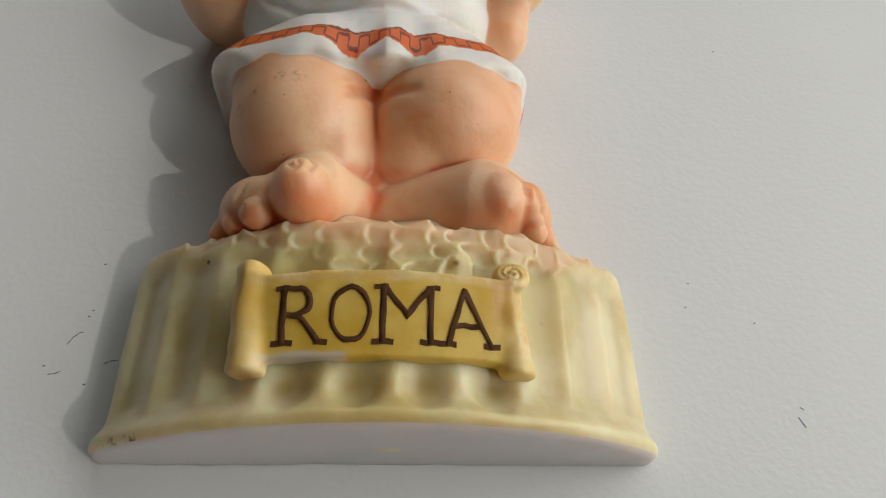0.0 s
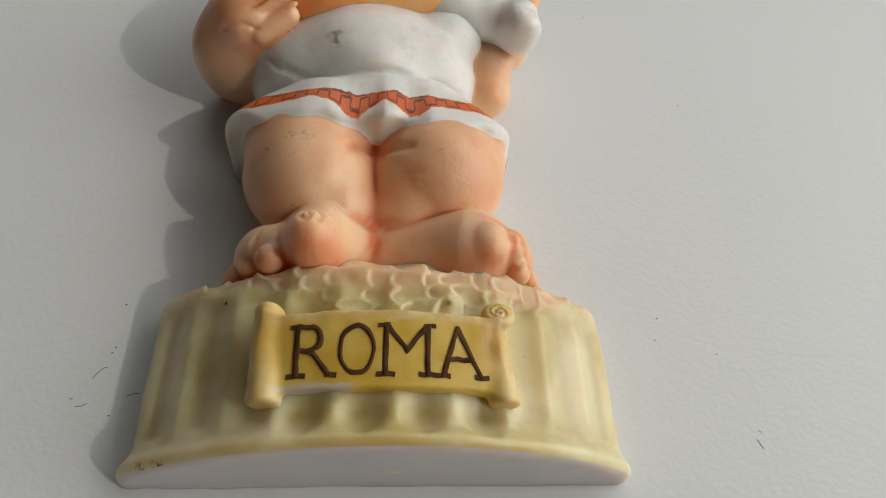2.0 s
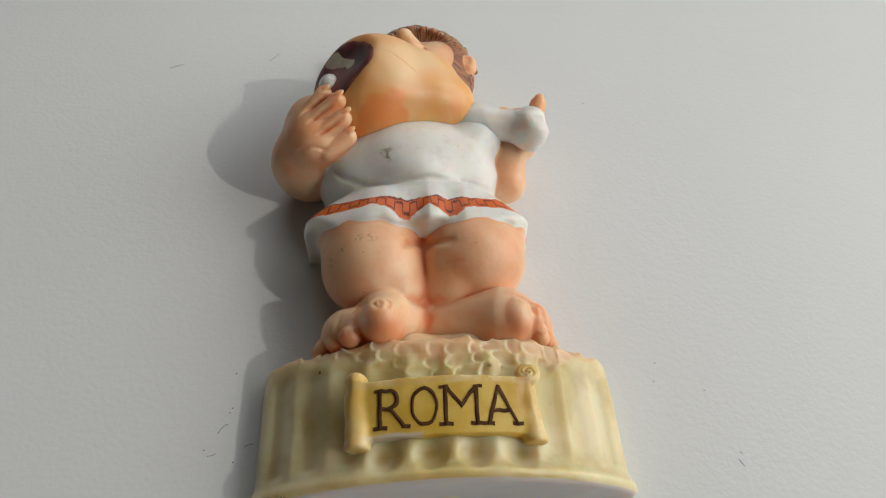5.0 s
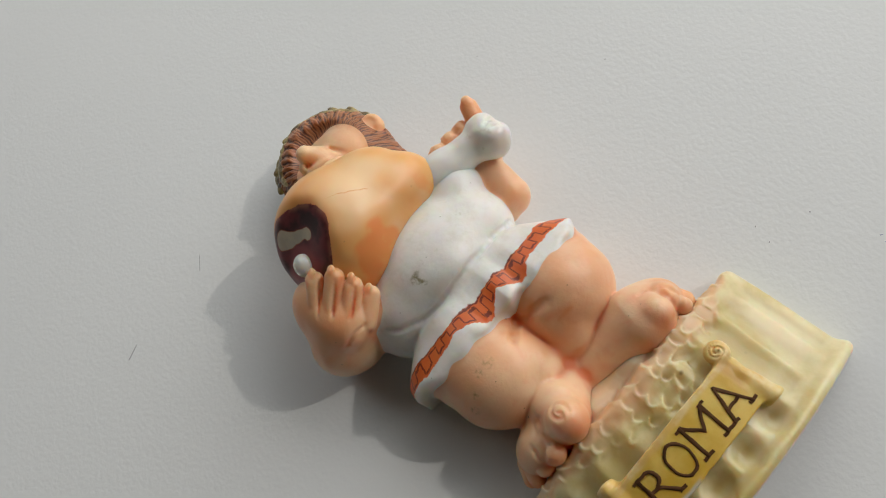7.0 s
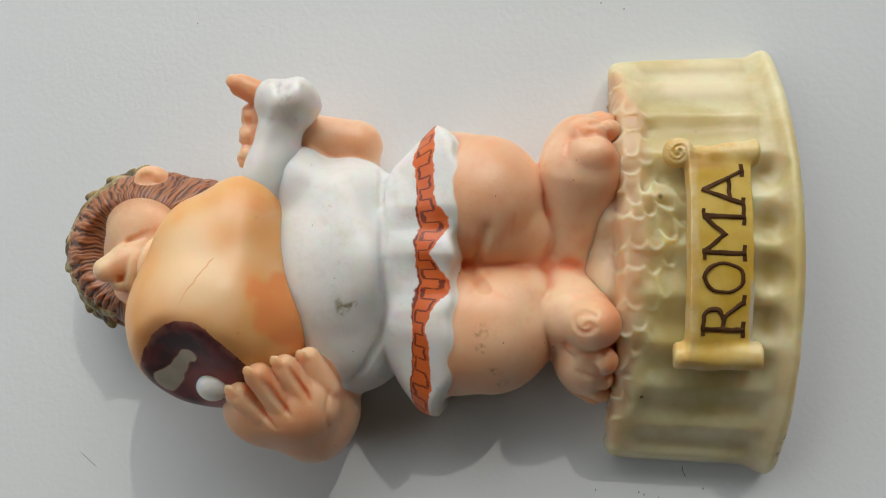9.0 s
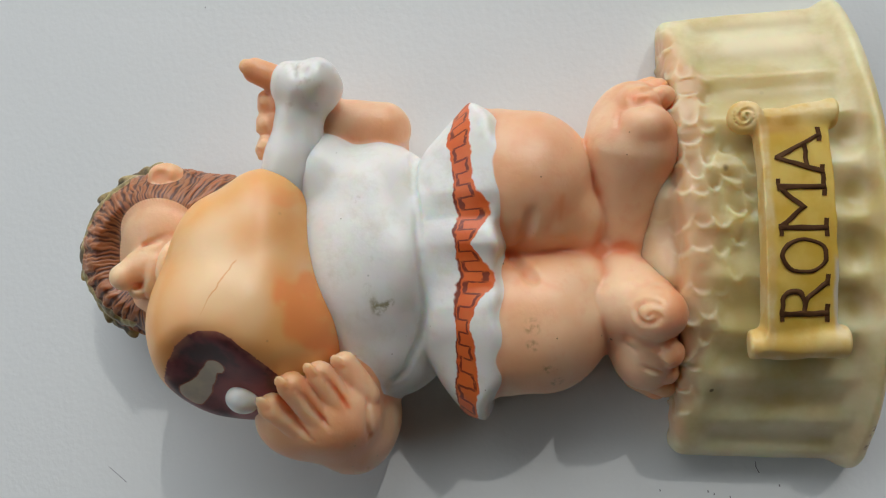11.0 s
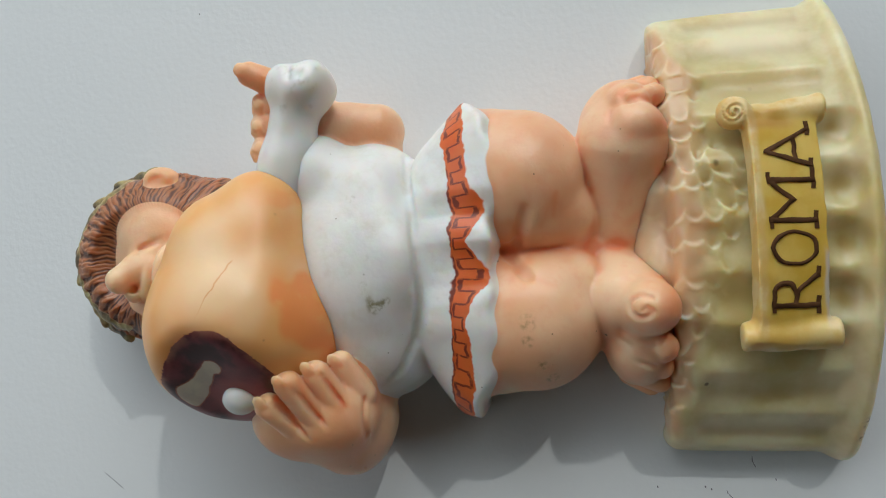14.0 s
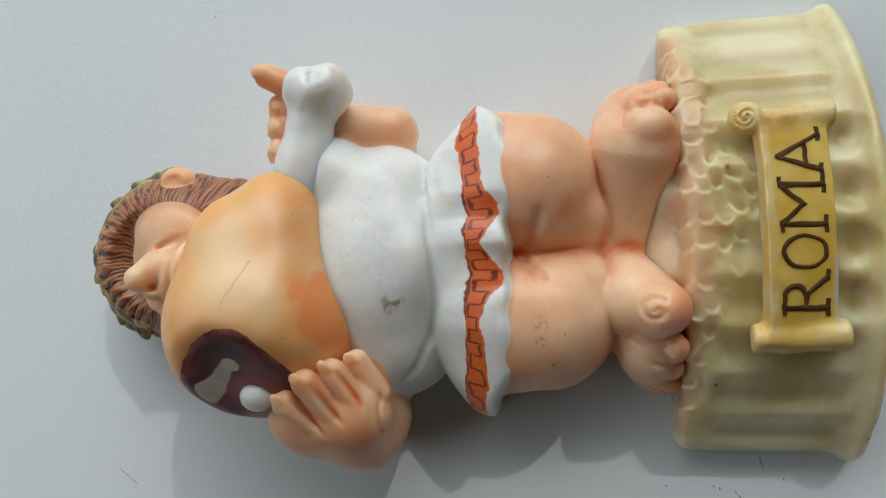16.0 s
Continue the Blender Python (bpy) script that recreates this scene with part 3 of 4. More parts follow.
    s.limb((-16.6, 25.4, 15.4), (-19.0, 20.9, 16.2), 2.9, 2.3, 0.2)
    s.limb((-20.2, 25.2, 12.8), (-22.2, 21.0, 13.4), 2.6, 2.0, 0.15)
    s.limb((-22.8, 24.6, 9.6), (-24.9, 21.0, 10.2), 2.5, 1.9, 0.2)
    s.limb((-24.0, 25.0, 6.5), (-26.0, 22.0, 7.2), 2.2, 1.7, 0.2)
    s.limb((-0.4, 27.0, 8.6), (13.4, 25.2, 13.4), 4.3, 7.6, 0.6)
    s.ball(17.0, 26.0, 9.0, 7.5, 6.0, 8.5, 2.0)
    s.ball(13.6, 23.4, 15.0, 5.6, 5.0, 6.0, 1.6)
    s.ball(15.4, 23.6, 17.4, 4.1, 4.5, 4.9, 0.5)
    s.ball(19.4, 24.2, 15.6, 3.6, 3.6, 4.4, 0.4)
    s.ball(20.0, 24.4, 10.0, 5.0, 5.2, 7.0, 1.4)
    s.limb((18.6, 26.6, 13.2), (21.0, 20.2, 15.2), 2.4, 1.9, 0.2)
    s.limb((21.4, 26.0, 11.4), (23.2, 20.6, 12.6), 2.2, 1.7, 0.15)
    s.limb((23.2, 25.8, 8.0), (24.6, 21.2, 9.2), 2.0, 1.6, 0.15)
    s.limb((16.0, 25.4, 22.2), (17.6, 25.2, 21.8), 0.3, 0.26, 0.3, "", True)
    # furrows: waist, navel, plump folds of the thighs
    s.groove(((14.6, 61.6), (13, 60.9), (8, 59.8), (3.4, 59.0), (-4.2, 58.3), (-11.8, 58.3), (-17, 59.6), (-21.4, 61.8), (-23.6, 64.4)), 0.45, 0.5, 0.7)
    s.groove(((-2.8, 44.8), (-4.5, 43.4), (-7.4, 40.8)), 0.5, 0.3, 1.2)
    s.groove(((2.8, 41.0), (-0.2, 42.1), (-2.3, 42.9)), 0.5, 0.3, 1.0)
    for path in (((-17.6, 25.0), (-18.6, 21.4)), ((-15.6, 27.4), (-17.4, 27.8)), ((-21.0, 25.4), (-22.2, 21.6)), ((20.6, 25.8), (22.0, 21.2)), ((17.8, 27.4), (16.0, 27.8))):
        s.groove(path, 0.4, 0.5, 0.4)
    # nails of the great toes
    for cx, cy, cz, rr, rz, nx, ny, r, deep in ((-12.6, 23.0, 18.8, 4.45, 6.0, -12.6, 24.7, 2.0, 0.5), (19.4, 24.2, 15.6, 3.5, 4.6, 19.9, 24.4, 1.5, 0.4)):
        def top(x, y):
            return cz + rz * math.sqrt(max(0.02, 1 - ((x - cx) / rr) ** 2 - ((y - cy) / rr) ** 2))
        for j in range(30):
            a = radians(-45 + 300 * j / 29)
            w = r * (1.0 - 0.35 * j / 29)
            x, y = nx + w * math.cos(a), ny + w * math.sin(a)
            s.ball(x, y, top(x, y), 0.42, 0.42, deep, 0.3, cut=True, paint="")
        for j in range(4):
            x, y = nx + 0.2 * j - 0.4, ny - 0.25 * j
            s.ball(x, y, top(x, y), 0.35, 0.35, deep, 0.2, cut=True, paint="")
    for x, y, z, r in ((-19.2, 21.4, 18.5, 1.3), (21.0, 21.2, 17.2, 1.3)):
        s.ball(x, y, z, r, 0.9 * r, 0.3 * r, 0.2)
    for x, y, z, q in ((-17.5, 27.6, 17.5, 60), (-16.0, 28.4, 18.2, 75)):
        s.ball(x, y, z, 1.8, 0.3, 0.6, 0.5, cut=True, paint="", turn=(0, 0, q))
    # the arm at the belly's flank and the hand over the ham
    s.ball(-30.6, 72.4, 11.2, 9.2, 7.4, 12.0, 2)
    s.ball(-29.0, 78.5, 16.5, 7.4, 9.4, 9.0, 3)
    s.ball(-27.0, 73.0, 20.0, 6.6, 6.6, 6.4, 3)
    s.ball(-22, 76, 9, 9, 9, 9, 3)
    s.ball(-28.6, 74.0, 20.6, 5.2, 8.0, 5.6, 2.0)
    s.limb((-30.4, 76.6, 23.4), (-25.8, 81.0, 27.0), 2.23, 2.08, 0.12)
    s.limb((-28.8, 73.4, 24.2), (-22.4, 77.4, 28.2), 2.33, 2.13, 0.12)
    s.limb((-26.4, 70.6, 23.8), (-21.0, 73.6, 26.2), 2.28, 2.08, 0.12)
    s.limb((-25.0, 67.8, 20.8), (-19.8, 70.6, 23.2), 2.2, 2.0, 0.25)
    for x, y, z in ((-25.0, 81.6, 29.0), (-21.8, 78.0, 30.3), (-20.2, 74.4, 28.2), (-19.2, 71.2, 25.1)):
        s.ball(x, y, z, 1.3, 1.1, 0.45, 0.2, turn=(-15, -15, 25))
        s.ball(x - 1.3, y - 0.9, z + 0.1, 0.3, 0.9, 0.3, 0.4, cut=True, paint="", turn=(0, 0, 30))
    s.limb((-37.5, 69.6, 16), (-31.0, 67.4, 20.5), 0.3, 0.3, 0.7, "", True)
    s.groove(((-25.2, 66.9), (-28.8, 66.6), (-32.6, 67.2)), 0.4, 0.28, 0.5)
    for path in (((-31.2, 75.0), (-27.8, 77.6), (-25.0, 79.8)), ((-29.4, 71.8), (-26.4, 74.0), (-22.8, 75.9)), ((-26.8, 69.0), (-23.0, 71.2), (-20.8, 72.4))):
        s.groove(path, 0.4, 0.8, 0.3)
    # the other arm, its fist behind the bone
    s.limb((20.8, 76.0, 9.6), (20.2, 67.4, 9.0), 5.2, 4.8, 1.2)
    s.limb((11, 77, 5), (17.6, 68.0, 5.5), 5, 4.2, 1.5)
    s.ball(23.5, 80.5, 11.0, 6.4, 5.6, 6.0, 1.5)
    s.limb((27.8, 83.4, 15.6), (29.6, 87.6, 18.0), 2.6, 2.2, 0.8)
    s.ball(29.9, 88.6, 19.8, 1.3, 1.2, 0.6, 0.3)
    for x, y in ((24.6, 87.2), (20.7, 87.4), (16.8, 87.2)):
        s.limb((x, 80.0, 13.6), (x, y - 1.0, 14.6), 2.0, 2.0, 0.3)
        s.limb((x - 0.75, y - 0.2, 15.0), (x + 0.75, y - 0.2, 15.0), 1.7, 1.7, 0.12)
        s.limb((x - 0.75, y - 2.2, 15.2), (x + 0.75, y - 2.2, 15.2), 1.7, 1.7, 0.3)
        s.ball(x, y - 0.4, 16.7, 1.15, 1.1, 0.45, 0.12)
    # head thrown back: a shell of hair, its strands carved, round the face
    s.ball(-1.0, 108.4, 8.5, 16.0, 17.2, 12.4, 1, "hair")
    s.ball(8.0, 97.6, 9.0, 5.2, 6.6, 7.0, 2.5, "hair")
    sl = s.part_of((-20, 88, 0), (19, 132, 24))
    x, y, z = s.coords(sl)
    s.d[sl] += (0.42 * hair_strand(x, y, z)).astype(np.float32)
    s.ball(-1.8, 105.8, 21.2, 11.4, 13.1, 6.9, 1.0, cut=True, paint="hair")
    s.ball(-1.6, 105.4, 9.6, 12.0, 13.2, 9.2, 0.4)
    s.ball(3.0, 106.4, 12.2, 8.0, 8.8, 7.8, 2.4)
    s.ball(-9.4, 105.4, 11.2, 5.6, 8.6, 7.6, 2.4)
    s.limb((-2.4, 106.4, 17.4), (-5.4, 109.9, 21.9), 3.6, 2.3, 1.6)
    s.ball(-2.7, 108.6, 20.0, 1.7, 1.8, 1.8, 0.6)
    s.ball(-7.6, 108.4, 19.8, 1.8, 1.8, 1.8, 0.6)
    s.limb((-1.6, 107.8, 20.6), (-3.2, 107.4, 21.2), 0.35, 0.3, 0.4, "", True)
    s.ball(-4.2, 108.6, 21.5, 0.8, 0.7, 1.0, 0.4, cut=True, paint="")
    s.ball(-7.0, 107.9, 21.1, 0.8, 0.7, 1.0, 0.4, cut=True, paint="")
    s.ball(-5.2, 105.6, 18.8, 4.6, 1.5, 2.9, 0.4, turn=(0, 0, -12))
    s.ball(-4.2, 102.7, 19.6, 4.8, 1.6, 3.2, 0.4, turn=(0, 0, -8))
    s.ball(-3.4, 99.6, 20.6, 5.0, 1.7, 3.4, 0.6)
    s.limb((-0.2, 107.6, 19.6), (2.6, 100.6, 20.6), 0.4, 0.5, 0.8, "", True)
    s.limb((-9.6, 106.4, 19.0), (-9.6, 101.6, 19.6), 0.35, 0.4, 0.8, "", True)
    # ear
    s.ball(12.6, 106.8, 14.2, 2.6, 3.3, 3.2, 0.4)
    s.ball(12.2, 106.2, 17.4, 1.3, 1.9, 0.9, 0.8, cut=True, paint="")
    # fringe: short locks round the face
    for k in range(46):
        a = radians(-48 + k * 6.0)
        c, n = math.cos(a), math.sin(a)
        j = 0.5 * math.sin(7.3 * k)
        if n < -0.62:
            continue
        s.limb((-1.6 + (14.2 + j) * c, 105.6 + (14.6 + j) * n, 13.4 - 2.0 * max(n, 0)), (-1.8 + (10.9 + 0.6 * j) * c, 105.4 + (11.5 + 0.5 * j) * n, 16.2 - 1.6 * max(n, 0)), 1.05, 0.5, 0.2, "hair")
    # wreath leaves over the crown
    for k in range(13):
        a = radians(18 + k * 10.6 + 2.0 * math.sin(5.1 * k))
        for row in (0, 1, 2):
            b = a + 0.09 * row
            r = 1.0 - 0.10 * row
            w = 1 + 0.18 * math.sin(3.7 * k + row)
            s.ball(-1 + 16.4 * r * math.cos(b), 108.6 + 17.3 * r * math.sin(b), 7.8 + row * 3.2, 1.3 * w, 3.3 * w, 1.3, 0.5, "leaf", turn=(14 * row, 24, math.degrees(b) + (22, -20, 26)[row] + 9 * math.sin(2.3 * k)))
    p, q = s.skin()
    w = s.shares(p)
    px, py, pz = p.T
    strand = 0.5 - 0.5 * hair_strand(px, py, pz)
    low, up = hem_edges(px)
    v = (py - low) / (up - low)
    u = np.arctan2(pz - 5.0, px + 2.7) * 23.0 / 4.15
    near = lambda c, d, r, e: np.exp(-((px - c) / r) ** 2 - ((py - d) / e) ** 2)

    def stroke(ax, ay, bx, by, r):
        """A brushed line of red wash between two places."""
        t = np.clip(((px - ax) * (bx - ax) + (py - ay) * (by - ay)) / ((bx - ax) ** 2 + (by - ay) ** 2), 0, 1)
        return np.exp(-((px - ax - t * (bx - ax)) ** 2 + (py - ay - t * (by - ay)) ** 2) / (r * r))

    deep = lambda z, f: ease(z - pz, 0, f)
    wash_shade = 0.8 * stroke(-2.6, 27, -3.4, 48, 1.2) * deep(19, 5) + 0.5 * near(-3.4, 45.4, 3.4, 2.6) * deep(22, 4)
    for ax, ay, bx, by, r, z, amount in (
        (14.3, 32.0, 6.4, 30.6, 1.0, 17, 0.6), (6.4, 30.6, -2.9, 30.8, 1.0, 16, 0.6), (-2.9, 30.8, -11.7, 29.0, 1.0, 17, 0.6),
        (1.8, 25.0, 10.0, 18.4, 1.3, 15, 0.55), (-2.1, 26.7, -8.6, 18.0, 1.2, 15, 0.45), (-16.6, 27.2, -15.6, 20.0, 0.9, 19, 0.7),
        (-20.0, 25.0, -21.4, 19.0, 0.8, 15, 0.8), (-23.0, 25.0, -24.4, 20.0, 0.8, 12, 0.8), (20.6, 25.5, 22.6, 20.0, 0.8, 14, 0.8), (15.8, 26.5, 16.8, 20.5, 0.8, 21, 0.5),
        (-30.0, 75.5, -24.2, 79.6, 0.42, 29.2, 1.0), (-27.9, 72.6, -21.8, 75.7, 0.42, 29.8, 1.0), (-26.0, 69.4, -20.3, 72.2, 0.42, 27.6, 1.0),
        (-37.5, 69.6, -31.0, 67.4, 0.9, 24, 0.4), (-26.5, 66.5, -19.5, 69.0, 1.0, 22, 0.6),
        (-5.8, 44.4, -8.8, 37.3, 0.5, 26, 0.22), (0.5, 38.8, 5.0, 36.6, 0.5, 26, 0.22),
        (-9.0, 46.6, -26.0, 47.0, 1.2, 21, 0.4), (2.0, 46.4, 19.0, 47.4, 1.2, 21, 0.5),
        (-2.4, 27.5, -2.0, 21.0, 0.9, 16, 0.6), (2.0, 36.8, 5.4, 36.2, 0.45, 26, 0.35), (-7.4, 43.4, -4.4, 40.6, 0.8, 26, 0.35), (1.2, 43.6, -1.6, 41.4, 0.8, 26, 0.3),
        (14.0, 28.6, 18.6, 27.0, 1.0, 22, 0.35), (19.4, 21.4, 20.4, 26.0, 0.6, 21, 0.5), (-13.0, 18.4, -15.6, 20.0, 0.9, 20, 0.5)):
        wash_shade = wash_shade + amount * stroke(ax, ay, bx, by, r) * deep(z, 1.5)
    wash_shade += 0.45 * near(-3, 20.0, 30, 1.8) + 0.6 * near(-21, 18.5, 2.5, 3.0)
    wash_shade += 0.35 * near(23, 74, 3, 5) * deep(14, 4) + 0.7 * near(22, 84.2, 7, 1.4)
    # shade put into the colour: hand and forearm tinted redder
    wash_shade += 0.12 * near(-31, 72, 8, 8) + 0.1 * near(-29, 80, 6, 6) * deep(20, 6)
    wash_shade += 0.28 * near(-19, 36, 6, 7) * deep(20, 8) + 0.22 * near(13, 38, 7, 6) + 0.3 * near(-13, 19, 4, 4) + 0.25 * near(15, 19.5, 4, 4)
    wash_shade += 0.30 * deep(10, 9) + 0.55 * near(-21, 20, 3.5, 2.5) * deep(15, 4) + 0.5 * near(22, 20.5, 2.5, 2.5) * deep(14, 4)
    wash_shade += (0.4 * near(-4.6, 107.6, 3.4, 0.9) + 0.2 * stroke(0.0, 107.4, 2.6, 100.6, 0.8) + 0.25 * near(-4.6, 104.1, 4.0, 0.6) + 0.2 * near(-4.0, 101.2, 4.0, 0.6)) * (pz > 17)
    fair = np.clip(near(-1, 105, 12, 11) + 0.35 * near(-17, 37, 9, 8) + 0.3 * near(14, 36, 7, 7) + 0.6 * near(-10, 27, 6, 4), 0, 1)
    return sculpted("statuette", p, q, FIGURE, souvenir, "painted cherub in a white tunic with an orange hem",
                    cloth=w["cloth"], hair=w["hair"], leaf=w["leaf"], strand=strand, band_u=u, band_v=v, wash_shade=np.clip(wash_shade, 0, 1), fair=fair)


CRACK = (-3.5, 84.3, -12.4, 88.5)
CUT_TURN = (-180, -157, -139, -112, -98, -70, -55, -40, -18, 0, 20, 42, 66, 85, 105, 125, 150, 180)
CUT_REACH = (1.03, 1.05, 1.02, 1.0, 0.96, 0.95, 0.90, 0.90, 1.02, 0.99, 0.93, 0.87, 0.90, 1.03, 1.04, 0.93, 1.0, 1.03)


def build_ham():
    s = Sculpt((-36, 66, 2), (14, 108, 40), 0.42)
    s.ball(-13.4, 88.4, 19.0, 16.2, 15.8, 16.4, 1, "ham")
    s.limb((-11.0, 88.8, 19.0), (5.4, 85.4, 19.6), 12.6, 5.2, 2, "ham")
    s.ball(-4.0, 89.2, 19.6, 10.5, 9.4, 10.2, 3, "ham")
    s.ball(-15.6, 80.6, 19.0, 7.6, 8.4, 10.0, 4, "ham")
    s.ball(0.0, 91.6, 19.2, 7.8, 7.6, 8.8, 6, "ham")
    s.ball(0.5, 83.0, 20.0, 7.6, 5.2, 8.0, 6, "ham")
    s.ball(5.6, 85.0, 19.6, 5.0, 4.8, 5.4, 5, "ham")
    nx, nz = -0.68, 0.733
    px0, pz0 = -14.2, 35.2
    def slab(x, y, z):
        return -((x - px0) * nx + (z - pz0) * nz) + 0.35 * np.sin(y * 0.4)
    s.blend(slab, (-36, 66, 2), (14, 108, 40), 1.4, "cut", "")
    p, q = s.skin()
    x, y, z = p.T
    plane = (x - px0) * nx + (z - pz0) * nz
    u, v = (x + 22.8) / 9.1, (y - 88.2) / 9.8
    e = np.hypot(u, v) / np.interp(np.degrees(np.arctan2(v, u)), CUT_TURN, CUT_REACH) + 0.05 * (grain(x, y, z, 2.5) - 0.5)
    cut = ease(plane, -4.5, -3.5) * ease(e, 1.02, 0.985) * (z > 12)
    cut = np.maximum(cut, ease(e, 1.02, 0.97) * ease(plane, -2.6, -1.6) * (x < -23))
    edge = ease(e, 0.84, 0.99) * ease(x, -27, -20)
    fat = np.zeros(len(x))
    for t in np.linspace(-0.13, 1, 18):
        fx, fy, wide = -19.3 - 4.9 * max(t, 0) - 0.5 * math.sin(3.1 * max(t, 0)) - 3.2 * min(t, 0) ** 2 * 4, 89.0 + 5.6 * (t if t < 0 else t ** 0.9), 0.8 + 1.0 * max(t, 0)
        fat = np.maximum(fat, ease(np.hypot(x - fx, y - fy) + 0.4 * (grain(x, y, z, 1.6) - 0.5), wide + 0.45, wide - 0.35))
    halo = ease(np.hypot((x + 25.2) / 0.75, y - 86.4) + 2.2 * (grain(x, y, z, 2.4) - 0.5), 6.6, 4.0)
    ax, ay, bx, by = CRACK
    size = math.hypot(bx - ax, by - ay)
    run = ((x - ax) * (bx - ax) + (y - ay) * (by - ay)) / size
    off_line = ((x - ax) * (by - ay) - (y - ay) * (bx - ax)) / size + np.where(z > 18, 0, 50)
    wx, wy = x + 4.0 * (grain(x, y, z, 3.5) - 0.5), y + 3.0 * (grain(y, z, x, 3.0) - 0.5)
    tilt = (wx + 12.5) * 0.93 + (wy - 73.2) * 0.37, -(wx + 12.5) * 0.37 + (wy - 73.2) * 0.93
    glaze = ease(np.hypot(tilt[0] / 8.0, tilt[1] / 3.9) , 1.16, 0.86)
    glaze = np.maximum(glaze, 0.5 * ease(np.hypot(x - 6.5, (y - 79.6) / 1.5) + 2.0 * (grain(x, y, z, 2.5) - 0.5), 2.2, 1.2))
    pale = ease(np.hypot((x + 7) / 12, (y - 85) / 9.5) + 0.9 * (grain(x, y, z, 6) - 0.5), 1.15, 0.45)
    ham = sculpted("ham", p, q, HAM, souvenir, "glazed orange ham with a dark red cut face", cut=cut, fat=fat, crack_u=run, crack_v=off_line, glaze=glaze, pale=pale, edge=edge, halo=halo)
    b = Sculpt((-31, 78, 18), (-18, 93, 34), 0.35)
    b.ball(-25.1, 86.4, 25.5, 2.7, 2.7, 2.1, 0.5, "bone", turn=(0, -43, 0))
    p, q = b.skin()
    sculpted("bone_end", p, q, BONE, ham, "rounded white bone end")
    b = Sculpt((0, 66, 8), (36, 92, 30), 0.42)
    b.limb((7.5, 82.6, 17.6), (14.0, 81.2, 18.0), 4.6, 4.4, 1, "bone")
    b.limb((13.0, 81.2, 17.6), (24.0, 79.2, 18.0), 4.3, 4.2, 1.5, "bone")
    b.ball(11.5, 79.0, 15.0, 5.6, 4.6, 4.6, 4.0, "bone")
    b.ball(26.2, 75.6, 18.8, 3.9, 3.5, 5.0, 2.4, "bone")
    b.ball(26.9, 80.6, 18.4, 3.4, 3.2, 4.6, 2.4, "bone")
    b.ball(25.4, 78.2, 18.8, 3.6, 3.8, 4.4, 2.4, "bone")
    b.groove(((30.2, 78.6), (28.4, 78.7), (26.4, 78.4), (25.4, 78.0)), 0.4, 0.3, 0.5)
    b.groove(((28.4, 75.6), (27.0, 76.6), (25.7, 76.9)), 0.35, 0.35, 0.4)
    x, y, z = b.coords(tuple(slice(None) for _ in range(3)))
    b.d += (0.5 * (grain(x, y, z, 4.2) - 0.5) + 0.25 * (grain(x, y, z, 1.9) - 0.5)).astype(np.float32)
    p, q = b.skin()
    sculpted("bone", p, q, BONE, ham, "white bone with a double knob")


PLINTH_R, PLINTH_Z = 54.0, -33.4


def plinth_front(x, y):
    """Height of the plinth's curved, fluted front."""
    arc = PLINTH_Z + np.sqrt(np.maximum(PLINTH_R ** 2 - np.square(x), 1))
    s = PLINTH_R * np.arcsin(np.clip(x / PLINTH_R, -0.99, 0.99))
    flute = np.abs(np.sin(np.pi * (s - 0.6) / 8.1)) ** 1.4
    run = ease(y, -6.6, -4.2) * ease(y, 16.5, 13.0)
    lip = 1.5 * ease(y, -6.0, -8.4)
    return arc - 0.95 * flute * run + lip - 0.3, flute * run


def chisel(x, y, z):
    """Where the plinth is rough, how deep its shallow pits are and how high the thin rims between them."""
    from_y = np.interp(np.asarray(x, float) + 0 * y, (-36, -20, -11, -5, 3, 10, 16, 21, 28, 36), (18, 15.5, 11.0, 10.0, 7.5, 9.0, 13.0, 12.5, 15.0, 18))
    rock = ease(y + 3.4 * (grain(x, y, z, 4) - 0.5), from_y - 0.8, from_y + 1.6) * ease(36 - np.abs(x), 0, 4)
    # short gouge strokes across the stone, each ending in a rounded rim
    wx, wy = x + 3.4 * (grain(x, y, z, 4.0) - 0.5), y + 2.6 * (grain(y, x, z, 4.6) - 0.5)
    row = np.floor(wy / 2.5)
    u = wx / (4.6 + 1.3 * np.sin(3.1 * row)) + 0.37 * row * row
    v = 2 * (wy / 2.5 - row) - 1
    cell = np.floor(u)
    u = u - cell
    part = 0.35 + 0.65 * np.abs(np.sin(12.9 * cell + 7.7 * row))
    tip = u - 0.10 - 0.22 * v * v
    dish = ease(tip, 0.0, 0.16) * (1 - 0.75 * u) * (1 - 0.55 * v * v) * part
    rim = np.exp(-(tip / 0.07) ** 2) * (1 - 0.6 * v * v) * part
    return rock, dish, rim


